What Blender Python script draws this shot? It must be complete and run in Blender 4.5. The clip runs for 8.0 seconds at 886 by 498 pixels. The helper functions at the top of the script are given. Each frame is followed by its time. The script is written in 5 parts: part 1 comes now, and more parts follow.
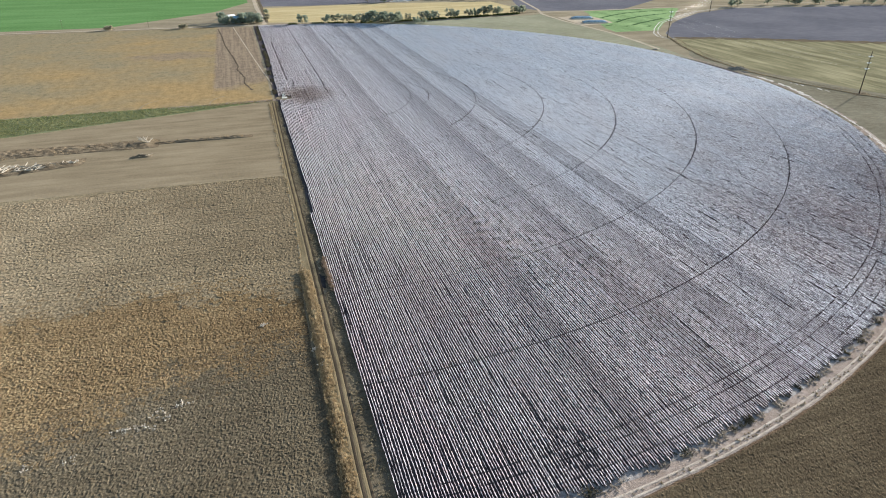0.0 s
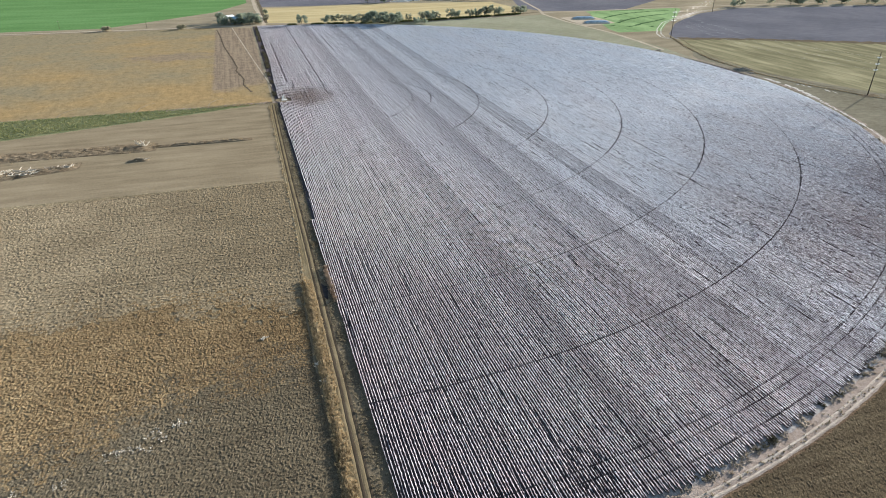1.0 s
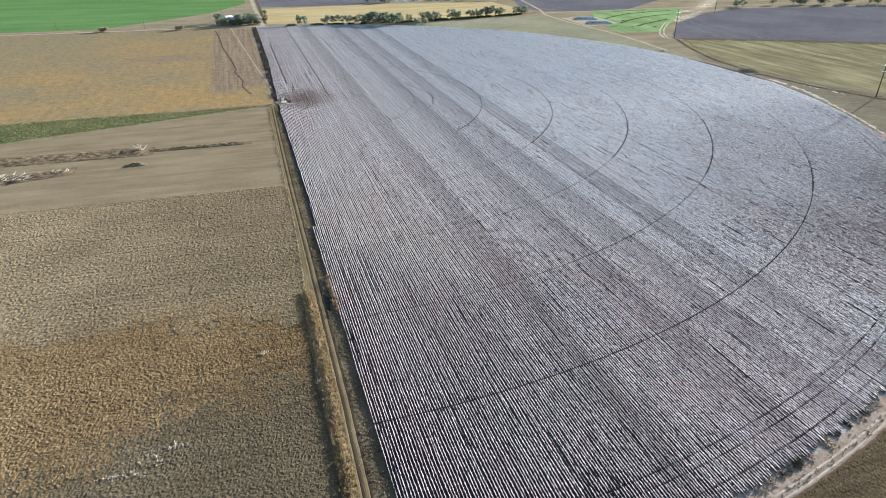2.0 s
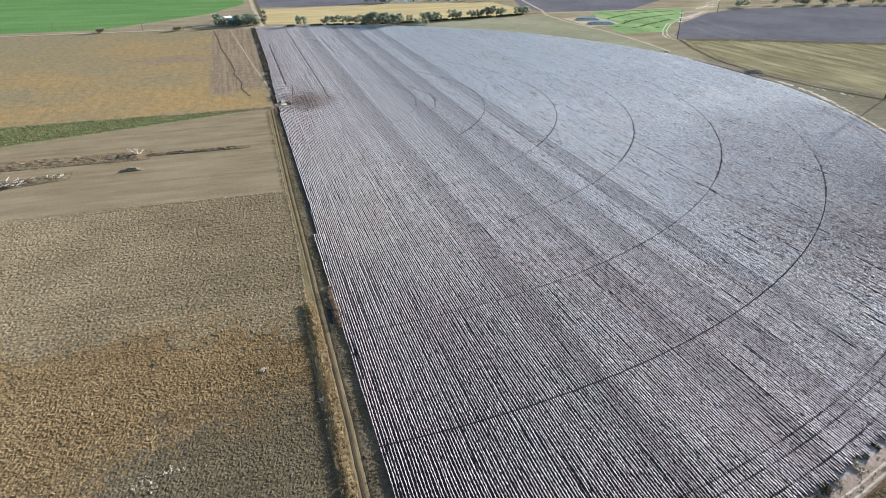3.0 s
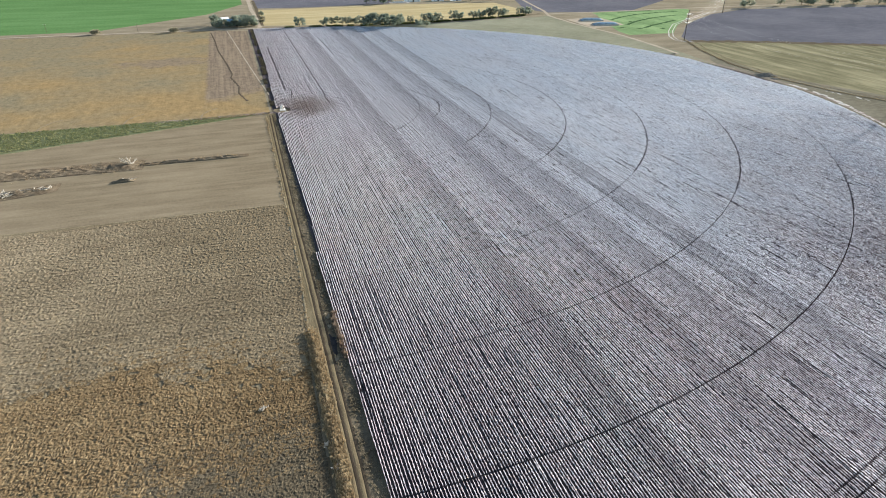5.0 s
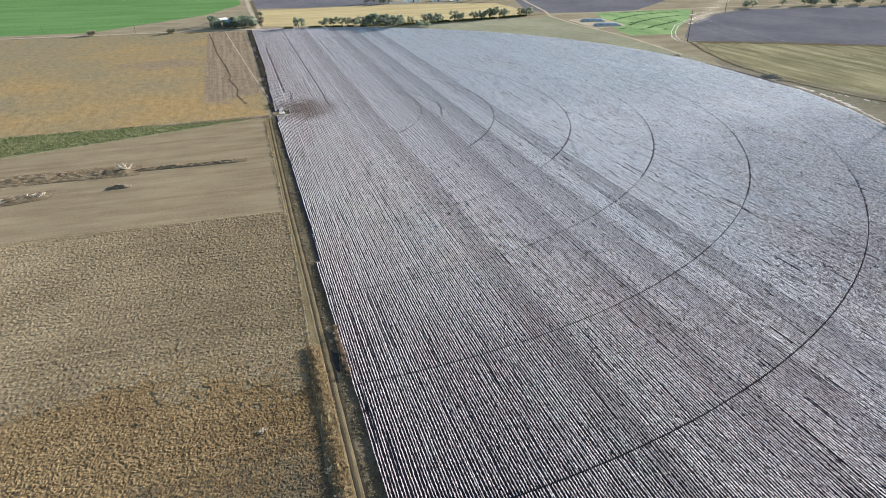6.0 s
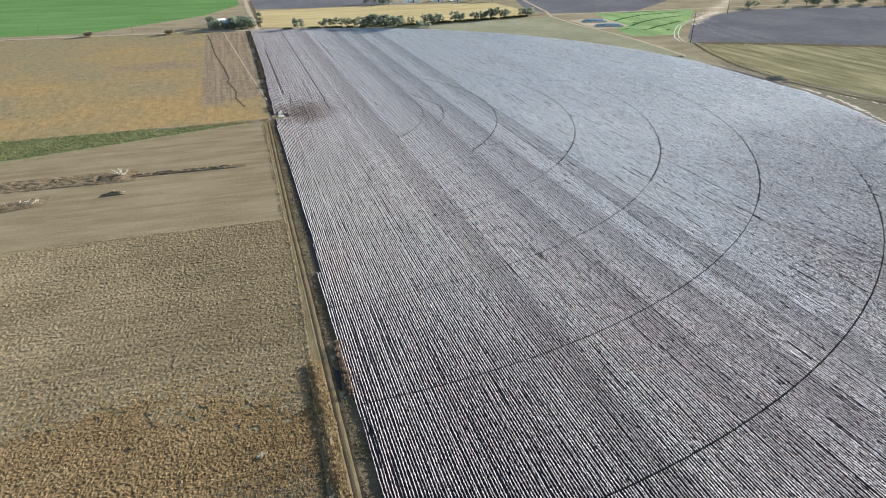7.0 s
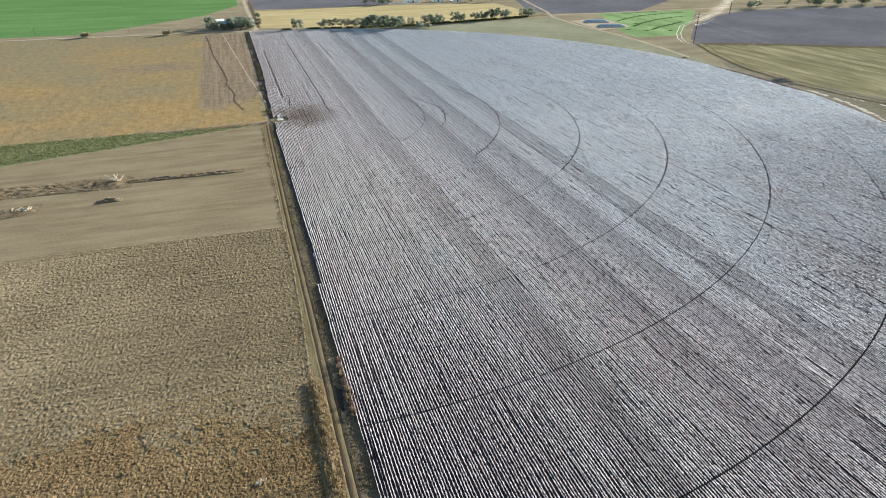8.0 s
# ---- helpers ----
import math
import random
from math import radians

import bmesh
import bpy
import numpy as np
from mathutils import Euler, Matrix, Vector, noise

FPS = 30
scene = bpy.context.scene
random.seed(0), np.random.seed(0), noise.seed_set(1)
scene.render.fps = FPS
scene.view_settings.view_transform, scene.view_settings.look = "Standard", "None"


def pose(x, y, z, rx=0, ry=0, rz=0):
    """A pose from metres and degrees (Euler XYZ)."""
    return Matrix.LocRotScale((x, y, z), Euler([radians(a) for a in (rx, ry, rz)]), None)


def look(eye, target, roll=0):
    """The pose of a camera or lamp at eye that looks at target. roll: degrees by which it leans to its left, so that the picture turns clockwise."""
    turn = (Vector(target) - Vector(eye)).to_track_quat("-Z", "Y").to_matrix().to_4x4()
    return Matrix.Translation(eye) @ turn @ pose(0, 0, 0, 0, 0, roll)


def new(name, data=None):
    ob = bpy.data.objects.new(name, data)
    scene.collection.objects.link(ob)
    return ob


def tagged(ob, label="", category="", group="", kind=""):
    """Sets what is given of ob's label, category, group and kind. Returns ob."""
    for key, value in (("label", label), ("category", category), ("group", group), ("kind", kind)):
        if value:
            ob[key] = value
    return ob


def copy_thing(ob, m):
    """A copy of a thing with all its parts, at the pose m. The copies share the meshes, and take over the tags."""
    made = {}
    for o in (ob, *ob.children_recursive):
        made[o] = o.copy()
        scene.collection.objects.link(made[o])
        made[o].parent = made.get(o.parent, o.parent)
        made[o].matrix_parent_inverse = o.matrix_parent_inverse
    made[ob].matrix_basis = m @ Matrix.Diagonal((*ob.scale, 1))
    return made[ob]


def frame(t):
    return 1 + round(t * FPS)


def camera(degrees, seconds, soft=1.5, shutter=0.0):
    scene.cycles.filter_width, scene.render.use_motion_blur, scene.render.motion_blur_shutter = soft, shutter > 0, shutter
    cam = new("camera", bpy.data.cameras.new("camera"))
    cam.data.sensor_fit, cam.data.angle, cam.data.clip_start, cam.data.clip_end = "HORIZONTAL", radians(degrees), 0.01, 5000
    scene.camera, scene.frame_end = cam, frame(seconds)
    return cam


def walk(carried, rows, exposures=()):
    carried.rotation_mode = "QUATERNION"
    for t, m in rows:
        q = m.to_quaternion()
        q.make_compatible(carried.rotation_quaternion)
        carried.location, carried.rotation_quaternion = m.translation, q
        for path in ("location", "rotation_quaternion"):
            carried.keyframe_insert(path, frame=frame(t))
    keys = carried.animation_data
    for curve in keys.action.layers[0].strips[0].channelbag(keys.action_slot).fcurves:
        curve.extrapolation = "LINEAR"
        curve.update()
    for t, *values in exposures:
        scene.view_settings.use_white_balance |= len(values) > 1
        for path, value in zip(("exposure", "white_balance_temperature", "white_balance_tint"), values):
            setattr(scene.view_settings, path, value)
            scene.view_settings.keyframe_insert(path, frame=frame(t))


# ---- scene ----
cam = camera(72.04, 8.0, soft=1.0)
PATH = [
    (0.0, -27.83, -495.92, 120.00, -27.909, 0.134, -17.762),
    (1.0, -27.78, -487.35, 119.41, -27.902, 0.119, -17.851),
    (2.0, -27.62, -478.65, 118.95, -27.901, 0.104, -17.942),
    (3.0, -27.36, -469.87, 118.61, -27.907, 0.092, -18.034),
    (4.0, -27.01, -461.08, 118.40, -27.920, 0.081, -18.127),
    (5.0, -26.56, -452.31, 118.32, -27.939, 0.071, -18.221),
    (6.0, -26.02, -443.64, 118.36, -27.964, 0.063, -18.316),
    (7.0, -25.40, -435.10, 118.53, -27.997, 0.056, -18.412),
    (8.0, -24.71, -426.76, 118.83, -28.035, 0.051, -18.509),
]
walk(cam, [(t, pose(x, y, z, 90 + p, -r, w)) for t, x, y, z, p, r, w in PATH], exposures=[(0.0, 1.86, 6350, 8), (5.0, 1.85, 6350, 8), (6.5, 1.83, 6430, 7), (8.0, 1.81, 6580, 4)])

# ---- light ----
SUN_AZ, SUN_EL = radians(63.0), radians(12.3)
world = bpy.data.worlds.new("sky")
scene.world = world
world.use_nodes = True
sky = world.node_tree.nodes.new("ShaderNodeTexSky")
sky.sky_type, sky.sun_disc = "NISHITA", False
sky.sun_elevation, sky.sun_rotation = SUN_EL, SUN_AZ
sky.air_density, sky.dust_density = 1.0, 1.0
back = world.node_tree.nodes["Background"]
world.node_tree.links.new(sky.outputs[0], back.inputs[0])
back.inputs[1].default_value = 0.09
sun_data = bpy.data.lights.new("sun", "SUN")
sun_data.energy, sun_data.angle, sun_data.color = 5.0, radians(0.4), (1.0, 0.965, 0.91)
sun = new("sun", sun_data)
toward_sun = Vector((math.sin(SUN_AZ) * math.cos(SUN_EL), math.cos(SUN_AZ) * math.cos(SUN_EL), math.sin(SUN_EL)))
sun.matrix_world = look(toward_sun * 900, (0, 0, 0))


# ---- materials ----
class Nodes:
    """A short way to wire a material."""

    def __init__(self, name):
        self.mat = bpy.data.materials.new(name)
        self.mat.use_nodes = True
        self.tree = self.mat.node_tree
        self.bsdf = self.tree.nodes["Principled BSDF"]
        self.bsdf.inputs["Specular IOR Level"].default_value = 0.0
        self.coord = self.tree.nodes.new("ShaderNodeTexCoord")

    def link(self, a, b):
        self.tree.links.new(a, b)

    def noise(self, scale, detail=3.0, rough=0.6, stretch=(1, 1, 1), turn=0.0, seed=0.0):
        m = self.tree.nodes.new("ShaderNodeMapping")
        m.inputs["Scale"].default_value = stretch
        m.inputs["Rotation"].default_value = (0, 0, radians(turn))
        m.inputs["Location"].default_value = (seed, seed * 0.7, 0)
        n = self.tree.nodes.new("ShaderNodeTexNoise")
        n.inputs["Scale"].default_value, n.inputs["Detail"].default_value, n.inputs["Roughness"].default_value = scale, detail, rough
        self.link(self.coord.outputs["Object"], m.inputs["Vector"])
        self.link(m.outputs[0], n.inputs["Vector"])
        return n.outputs["Fac"]

    def ramp(self, fac, stops):
        r = self.tree.nodes.new("ShaderNodeValToRGB")
        while len(r.color_ramp.elements) < len(stops):
            r.color_ramp.elements.new(0.5)
        for e, (p, c) in zip(r.color_ramp.elements, stops):
            e.position = p
            e.color = (*c, 1) if len(c) == 3 else c
        self.link(fac, r.inputs[0])
        return r.outputs[0]

    def mix(self, fac, a, b, kind="MIX"):
        m = self.tree.nodes.new("ShaderNodeMix")
        m.data_type, m.blend_type = "RGBA", kind
        for sock, v in ((m.inputs[0], fac), (m.inputs[6], a), (m.inputs[7], b)):
            if hasattr(v, "links"):
                self.link(v, sock)
            elif isinstance(v, (int, float)):
                sock.default_value = v
            else:
                sock.default_value = (*v, 1)
        return m.outputs[2]

    def math(self, op, a, b=0.0, c=0.0):
        m = self.tree.nodes.new("ShaderNodeMath")
        m.operation = op
        for sock, v in zip(m.inputs, (a, b, c)):
            if hasattr(v, "links"):
                self.link(v, sock)
            else:
                sock.default_value = v
        return m.outputs[0]

    def axis(self, i):
        s = self.tree.nodes.new("ShaderNodeSeparateXYZ")
        self.link(self.coord.outputs["Object"], s.inputs[0])
        return s.outputs[i]

    def island(self):
        return self.tree.nodes.new("ShaderNodeNewGeometry").outputs["Random Per Island"]

    def one(self):
        return self.tree.nodes.new("ShaderNodeObjectInfo").outputs["Random"]

    def finish(self, colour, rough=0.9, bump=None, depth=0.1, strength=0.6, metal=0.0):
        if hasattr(colour, "links"):
            self.link(colour, self.bsdf.inputs["Base Color"])
        else:
            self.bsdf.inputs["Base Color"].default_value = (*colour, 1)
        self.bsdf.inputs["Roughness"].default_value = rough
        self.bsdf.inputs["Metallic"].default_value = metal
        if bump is not None:
            b = self.tree.nodes.new("ShaderNodeBump")
            b.inputs["Strength"].default_value, b.inputs["Distance"].default_value = strength, depth
            self.link(bump, b.inputs["Height"])
            self.link(b.outputs[0], self.bsdf.inputs["Normal"])
        return self.mat


def earth(name, dark, mid, light, big=0.02, fine=0.8, stretch=(1, 1, 1), turn=0.0, depth=0.15, streak=None, streak_mix=0.5, seed=0.0, fleck=0.35):
    """Soil, stubble or grass: patches, streaks along the work and fine grain."""
    n = Nodes(name)
    a = n.noise(big, 4, 0.6, seed=seed)
    b = n.noise(fine, 3, 0.7, stretch, turn, seed + 5)
    grain = n.noise(fine * 4.5, 2, 0.6, seed=seed + 9)
    base = n.ramp(a, [(0.38, dark), (0.5, mid), (0.62, light)])
    second = n.ramp(b, [(0.38, dark), (0.51, mid), (0.64, light)])
    col = n.mix(0.5, base, second)
    if streak:
        s = n.noise(streak[0], 3, 0.6, streak[1], streak[2], seed + 3)
        col = n.mix(streak_mix, col, n.ramp(s, [(0.39, dark), (0.5, mid), (0.61, light)]))
    col = n.mix(fleck, col, n.ramp(grain, [(0.3, tuple(c * 0.6 for c in mid)), (0.7, tuple(min(1, c * 1.35) for c in mid))]))
    return n.finish(col, 0.95, n.math("ADD", b, n.math("MULTIPLY", grain, 0.6)), depth, 1.0)


def canopy_material(name, dark, mid, light, size=1.0):
    """A closed cover of dry leaves: leaf scale, plant scale and patches; paler with distance from the lane."""
    n = Nodes(name)
    plant = n.noise(1.0 / size, 2, 0.6)
    leaf = n.noise(3.2 / size, 3, 0.75, seed=4)
    patch = n.noise(0.03, 3, 0.6, seed=8)
    rows = n.noise(0.55, 2, 0.6, (0.06, 1, 1), 2, seed=2)
    a = n.math("ADD", n.math("MULTIPLY", plant, 0.33), n.math("MULTIPLY", leaf, 0.37))
    a = n.math("ADD", a, n.math("ADD", n.math("MULTIPLY", patch, 0.15), n.math("MULTIPLY", rows, 0.15)))
    speck = n.noise(7.0 / size, 2, 0.7, seed=14)
    a = n.math("ADD", a, n.math("MULTIPLY", n.math("SUBTRACT", speck, 0.5), 0.30))
    slope = n.math("MULTIPLY", n.math("ADD", n.axis(0), 62.0), -0.0007)
    a = n.math("ADD", a, n.math("MINIMUM", n.math("MAXIMUM", slope, -0.035), 0.05))
    col = n.ramp(a, [(0.38, dark), (0.5, mid), (0.62, light)])
    return n.finish(col, 0.95, leaf, 0.12, 0.8)


def leafy(name, dark, mid, light, patch=0.05, thin=0.3):
    """Leaves and stalks, each piece of its own shade."""
    n = Nodes(name)
    col = n.ramp(n.island(), [(0.0, dark), (0.5, mid), (1.0, light)])
    col = n.mix(0.4, col, n.ramp(n.noise(patch, 3, 0.6), [(0.35, dark), (0.65, light)]))
    mat = n.finish(col, 0.85)
    if thin:
        glow = n.tree.nodes.new("ShaderNodeBsdfTranslucent")
        both = n.tree.nodes.new("ShaderNodeMixShader")
        both.inputs[0].default_value = thin
        n.link(col, glow.inputs["Color"])
        n.link(n.bsdf.outputs[0], both.inputs[1])
        n.link(glow.outputs[0], both.inputs[2])
        n.link(both.outputs[0], n.tree.nodes["Material Output"].inputs["Surface"])
    return mat


def plain(name, colour, rough=0.6, metal=0.0, wear=0.25, scale=3.0):
    n = Nodes(name)
    a = n.noise(scale, 4, 0.6)
    col = n.ramp(a, [(0.3, tuple(c * (1 - wear) for c in colour)), (0.7, tuple(min(1.0, c * (1 + wear * 0.6)) for c in colour))])
    return n.finish(col, rough, n.noise(scale * 6, 2), 0.01, 0.3, metal)


M_GROUND = earth("dry_grassland", (0.13, 0.108, 0.073), (0.205, 0.17, 0.118), (0.285, 0.24, 0.168), 0.01, 0.22, (0.5, 1, 1), 0, 0.6, (0.05, (0.3, 1, 1), 0))
M_SOIL = earth("cotton_soil", (0.048, 0.039, 0.040), (0.069, 0.057, 0.058), (0.100, 0.083, 0.081), 0.04, 1.2, (1, 0.25, 1))
M_SANDY = earth("sandy_track", (0.144, 0.110, 0.088), (0.230, 0.180, 0.149), (0.333, 0.275, 0.234), 0.12, 0.7, (1, 1, 1), 0, 0.2)
M_SALT = earth("white_caliche", (0.30, 0.265, 0.23), (0.47, 0.43, 0.385), (0.66, 0.62, 0.57), 0.15, 0.9)
M_SOUTH = earth("brown_stubble", (0.065, 0.043, 0.030), (0.107, 0.073, 0.048), (0.154, 0.107, 0.068), 0.03, 1.1, (0.5, 1, 1), 20, 0.3)
M_CROP_SOIL = earth("sorghum_soil", (0.115, 0.089, 0.055), (0.174, 0.136, 0.085), (0.242, 0.196, 0.128), 0.02, 0.9, (0.35, 1, 1), 2, 0.35, (0.12, (0.15, 1, 1), 2))
M_BARE = earth("mown_pasture", (0.132, 0.102, 0.066), (0.184, 0.145, 0.095), (0.238, 0.190, 0.128), 0.018, 0.16, (0.35, 0.9, 1), 3, 0.08, (0.17, (0.10, 1, 1), 3), 0.5, fleck=0.2)
M_DITCH = earth("washed_ditch", (0.07, 0.055, 0.04), (0.14, 0.11, 0.075), (0.24, 0.19, 0.13), 0.1, 0.7, (0.4, 1, 1), 0, 0.3)
M_GREEN = earth("weedy_strip", (0.085, 0.095, 0.045), (0.13, 0.14, 0.072), (0.21, 0.20, 0.115), 0.03, 0.3, (0.3, 1, 1), 8, 0.3, (0.14, (0.15, 1, 1), 10))
M_WHEAT = earth("young_wheat", (0.066, 0.125, 0.043), (0.090, 0.168, 0.060), (0.122, 0.204, 0.084), 0.006, 0.06, (0.3, 1, 1), 4, 0.3, (0.03, (0.15, 1, 1), 6), 0.5)
M_HAY = earth("cut_hay_field", (0.257, 0.199, 0.104), (0.351, 0.280, 0.152), (0.437, 0.361, 0.209), 0.02, 0.15, (0.2, 1, 1), 0, 0.6, (0.06, (0.1, 1, 1), 0), 0.6)
# Paler and bluer than the soil itself: distant haze is mixed into the colour.
M_PLOUGH = earth("hazed_ploughed_earth", (0.076, 0.075, 0.086), (0.108, 0.104, 0.117), (0.146, 0.140, 0.151), 0.012, 0.2, (0.3, 1, 1), 8, 0.6)
M_PASTURE = earth("grey_green_grass", (0.141, 0.137, 0.093), (0.202, 0.194, 0.135), (0.268, 0.257, 0.186), 0.015, 0.25, (0.3, 1, 1), 20, 0.4)
M_ALFALFA = earth("alfalfa", (0.085, 0.13, 0.06), (0.18, 0.255, 0.115), (0.245, 0.325, 0.16), 0.012, 0.06, (1, 0.3, 1), 60, 0.3, (0.05, (1, 0.10, 1), -55), 0.3)
M_OLIVE = earth("olive_stubble", (0.088, 0.080, 0.047), (0.158, 0.142, 0.085), (0.33, 0.29, 0.18), 0.012, 0.15, (1, 0.2, 1), 0, 0.2, (0.085, (1, 0.14, 1), 0), 0.58)
M_RIMGRASS = earth("trampled_rim_grass", (0.098, 0.086, 0.062), (0.150, 0.133, 0.097), (0.208, 0.186, 0.138), 0.02, 0.3, (0.5, 1, 1), 0, 0.3)
M_VERGE = earth("verge_grass", (0.090, 0.070, 0.041), (0.135, 0.106, 0.063), (0.189, 0.151, 0.095), 0.06, 0.8, (1, 0.3, 1))
M_TRACK = earth("wheel_track", (0.036, 0.028, 0.020), (0.053, 0.041, 0.029), (0.072, 0.056, 0.040), 0.08, 0.9, (1, 0.2, 1), 0, 0.06)
M_LANE = earth("lane_dust", (0.117, 0.088, 0.052), (0.163, 0.126, 0.075), (0.217, 0.169, 0.100), 0.08, 0.9, (1, 0.15, 1), 0, 0.06)
M_DARKVERGE = earth("damp_verge", (0.062, 0.049, 0.033), (0.102, 0.082, 0.056), (0.152, 0.122, 0.084), 0.08, 0.9)
M_PALEROAD = earth("dusty_road", (0.25, 0.205, 0.15), (0.32, 0.265, 0.2), (0.40, 0.335, 0.26), 0.05, 0.3, depth=0.3)

M_STALK = leafy("sorghum_leaves", (0.11, 0.078, 0.045), (0.22, 0.158, 0.088), (0.36, 0.275, 0.165), 0.035)
M_PATCH = earth("thin_grain", (0.15, 0.125, 0.085), (0.2, 0.162, 0.11), (0.26, 0.205, 0.135), 0.02, 0.45, (0.2, 1, 1), 2, 0.5)
M_LOWSOIL = earth("dark_field_soil", (0.070, 0.050, 0.032), (0.115, 0.084, 0.051), (0.170, 0.126, 0.079), 0.03, 0.9, (0.5, 1, 1), 2, 0.3)
M_CANOPY = canopy_material("sorghum_canopy", (0.063, 0.041, 0.022), (0.136, 0.092, 0.048), (0.240, 0.174, 0.098))
M_STUBCOVER = canopy_material("stubble_cover", (0.073, 0.055, 0.035), (0.147, 0.113, 0.071), (0.246, 0.192, 0.124), 0.8)
M_LOWCOVER = canopy_material("low_weed_cover", (0.046, 0.036, 0.024), (0.084, 0.066, 0.043), (0.160, 0.130, 0.088), 0.6)
M_SOUTHCOVER = canopy_material("south_cover", (0.043, 0.032, 0.021), (0.078, 0.060, 0.038), (0.150, 0.116, 0.074), 0.5)
M_BANK = earth("bank_turf", (0.133, 0.103, 0.062), (0.211, 0.168, 0.105), (0.296, 0.242, 0.156), 0.15, 0.9, (1, 0.5, 1))
M_BROKEN = earth("broken_earth", (0.066, 0.049, 0.033), (0.135, 0.102, 0.068), (0.23, 0.182, 0.124), 0.15, 0.6, (0.5, 1, 1), 0, 0.4)
M_MARK = earth("scuffed_soil", (0.055, 0.042, 0.031), (0.085, 0.066, 0.048), (0.125, 0.098, 0.070), 0.08, 0.5, (1, 0.5, 1), 0, 0.1)
M_MUDSHADE = earth("shadowed_mud", (0.018, 0.017, 0.018), (0.030, 0.028, 0.029), (0.050, 0.045, 0.043), 0.2, 0.8, (1, 0.5, 1), 0, 0.05)
M_LITTER = earth("lint_litter", (0.09, 0.078, 0.070), (0.215, 0.192, 0.178), (0.40, 0.37, 0.35), 0.3, 1.1)
M_RUT = earth("pale_ruts", (0.24, 0.195, 0.155), (0.34, 0.285, 0.235), (0.46, 0.40, 0.34), 0.15, 0.9)
M_SWATH = earth("cut_swath", (0.03, 0.06, 0.027), (0.045, 0.08, 0.035), (0.07, 0.10, 0.045), 0.02, 0.2)
M_HEDGE = leafy("dark_hedge_weeds", (0.035, 0.032, 0.022), (0.062, 0.056, 0.038), (0.105, 0.09, 0.06), 0.08)
M_RUSSET = leafy("russet_weed", (0.13, 0.09, 0.066), (0.22, 0.155, 0.112), (0.34, 0.26, 0.19), 0.1)
M_WEEDGREEN = leafy("green_weed_leaves", (0.10, 0.112, 0.045), (0.165, 0.178, 0.078), (0.27, 0.255, 0.13), 0.06)
M_DRY = leafy("dry_grass_blades", (0.158, 0.114, 0.066), (0.273, 0.203, 0.119), (0.420, 0.325, 0.200), 0.06)
M_WEED = leafy("weed_leaves", (0.04, 0.05, 0.018), (0.075, 0.09, 0.03), (0.14, 0.14, 0.055), 0.08)
M_PALEWEED = leafy("pale_weeds", (0.14, 0.11, 0.085), (0.26, 0.215, 0.165), (0.42, 0.36, 0.29), 0.1)
M_WHITEWEED = leafy("bleached_weeds", (0.38, 0.33, 0.27), (0.52, 0.47, 0.4), (0.66, 0.61, 0.54), 0.1)
M_DULLWEED = leafy("dull_weeds", (0.091, 0.072, 0.046), (0.182, 0.143, 0.091), (0.325, 0.273, 0.182), 0.08)
M_FOLIAGE = leafy("tree_leaves", (0.115, 0.142, 0.105), (0.185, 0.218, 0.165), (0.290, 0.315, 0.245), 0.2, 0.45)
M_BROWNLEAF = leafy("autumn_leaves", (0.132, 0.140, 0.102), (0.212, 0.220, 0.163), (0.307, 0.310, 0.230), 0.2, 0.45)
M_TANLEAF = leafy("tan_bush_leaves", (0.17, 0.15, 0.10), (0.27, 0.245, 0.165), (0.37, 0.335, 0.235), 0.2, 0.45)
M_BARK = plain("bark", (0.12, 0.09, 0.065), 0.9)
M_POLE = plain("weathered_pole", (0.055, 0.045, 0.04), 0.8)
M_INSUL = plain("white_insulator", (0.88, 0.87, 0.84), 0.3, wear=0.05)
M_WIRE = plain("aluminium_wire", (0.7, 0.68, 0.66), 0.45, 0.6, 0.05)
M_WHITE = plain("white_paint", (0.78, 0.77, 0.75), 0.5, wear=0.12)
M_CONCRETE = plain("concrete", (0.46, 0.44, 0.40), 0.85)
M_GALV = plain("galvanised_steel", (0.55, 0.56, 0.57), 0.45, 0.7)
M_TARP = plain("grey_blue_tarp", (0.26, 0.32, 0.37), 0.6, wear=0.5, scale=0.25)
M_BLUEROOF = plain("blue_metal_roof", (0.13, 0.23, 0.32), 0.45, 0.0, 0.15, 0.3)
M_WALLB = plain("pale_blue_siding", (0.17, 0.24, 0.30), 0.6, 0.0, 0.15, 0.3)
M_DEAD = plain("dead_wood", (0.41, 0.36, 0.29), 0.9, wear=0.4)
M_GLASSD = plain("dark_glass", (0.03, 0.035, 0.04), 0.15)
M_RUBBLE = plain("rubble", (0.165, 0.145, 0.12), 0.9, wear=0.6, scale=0.8)


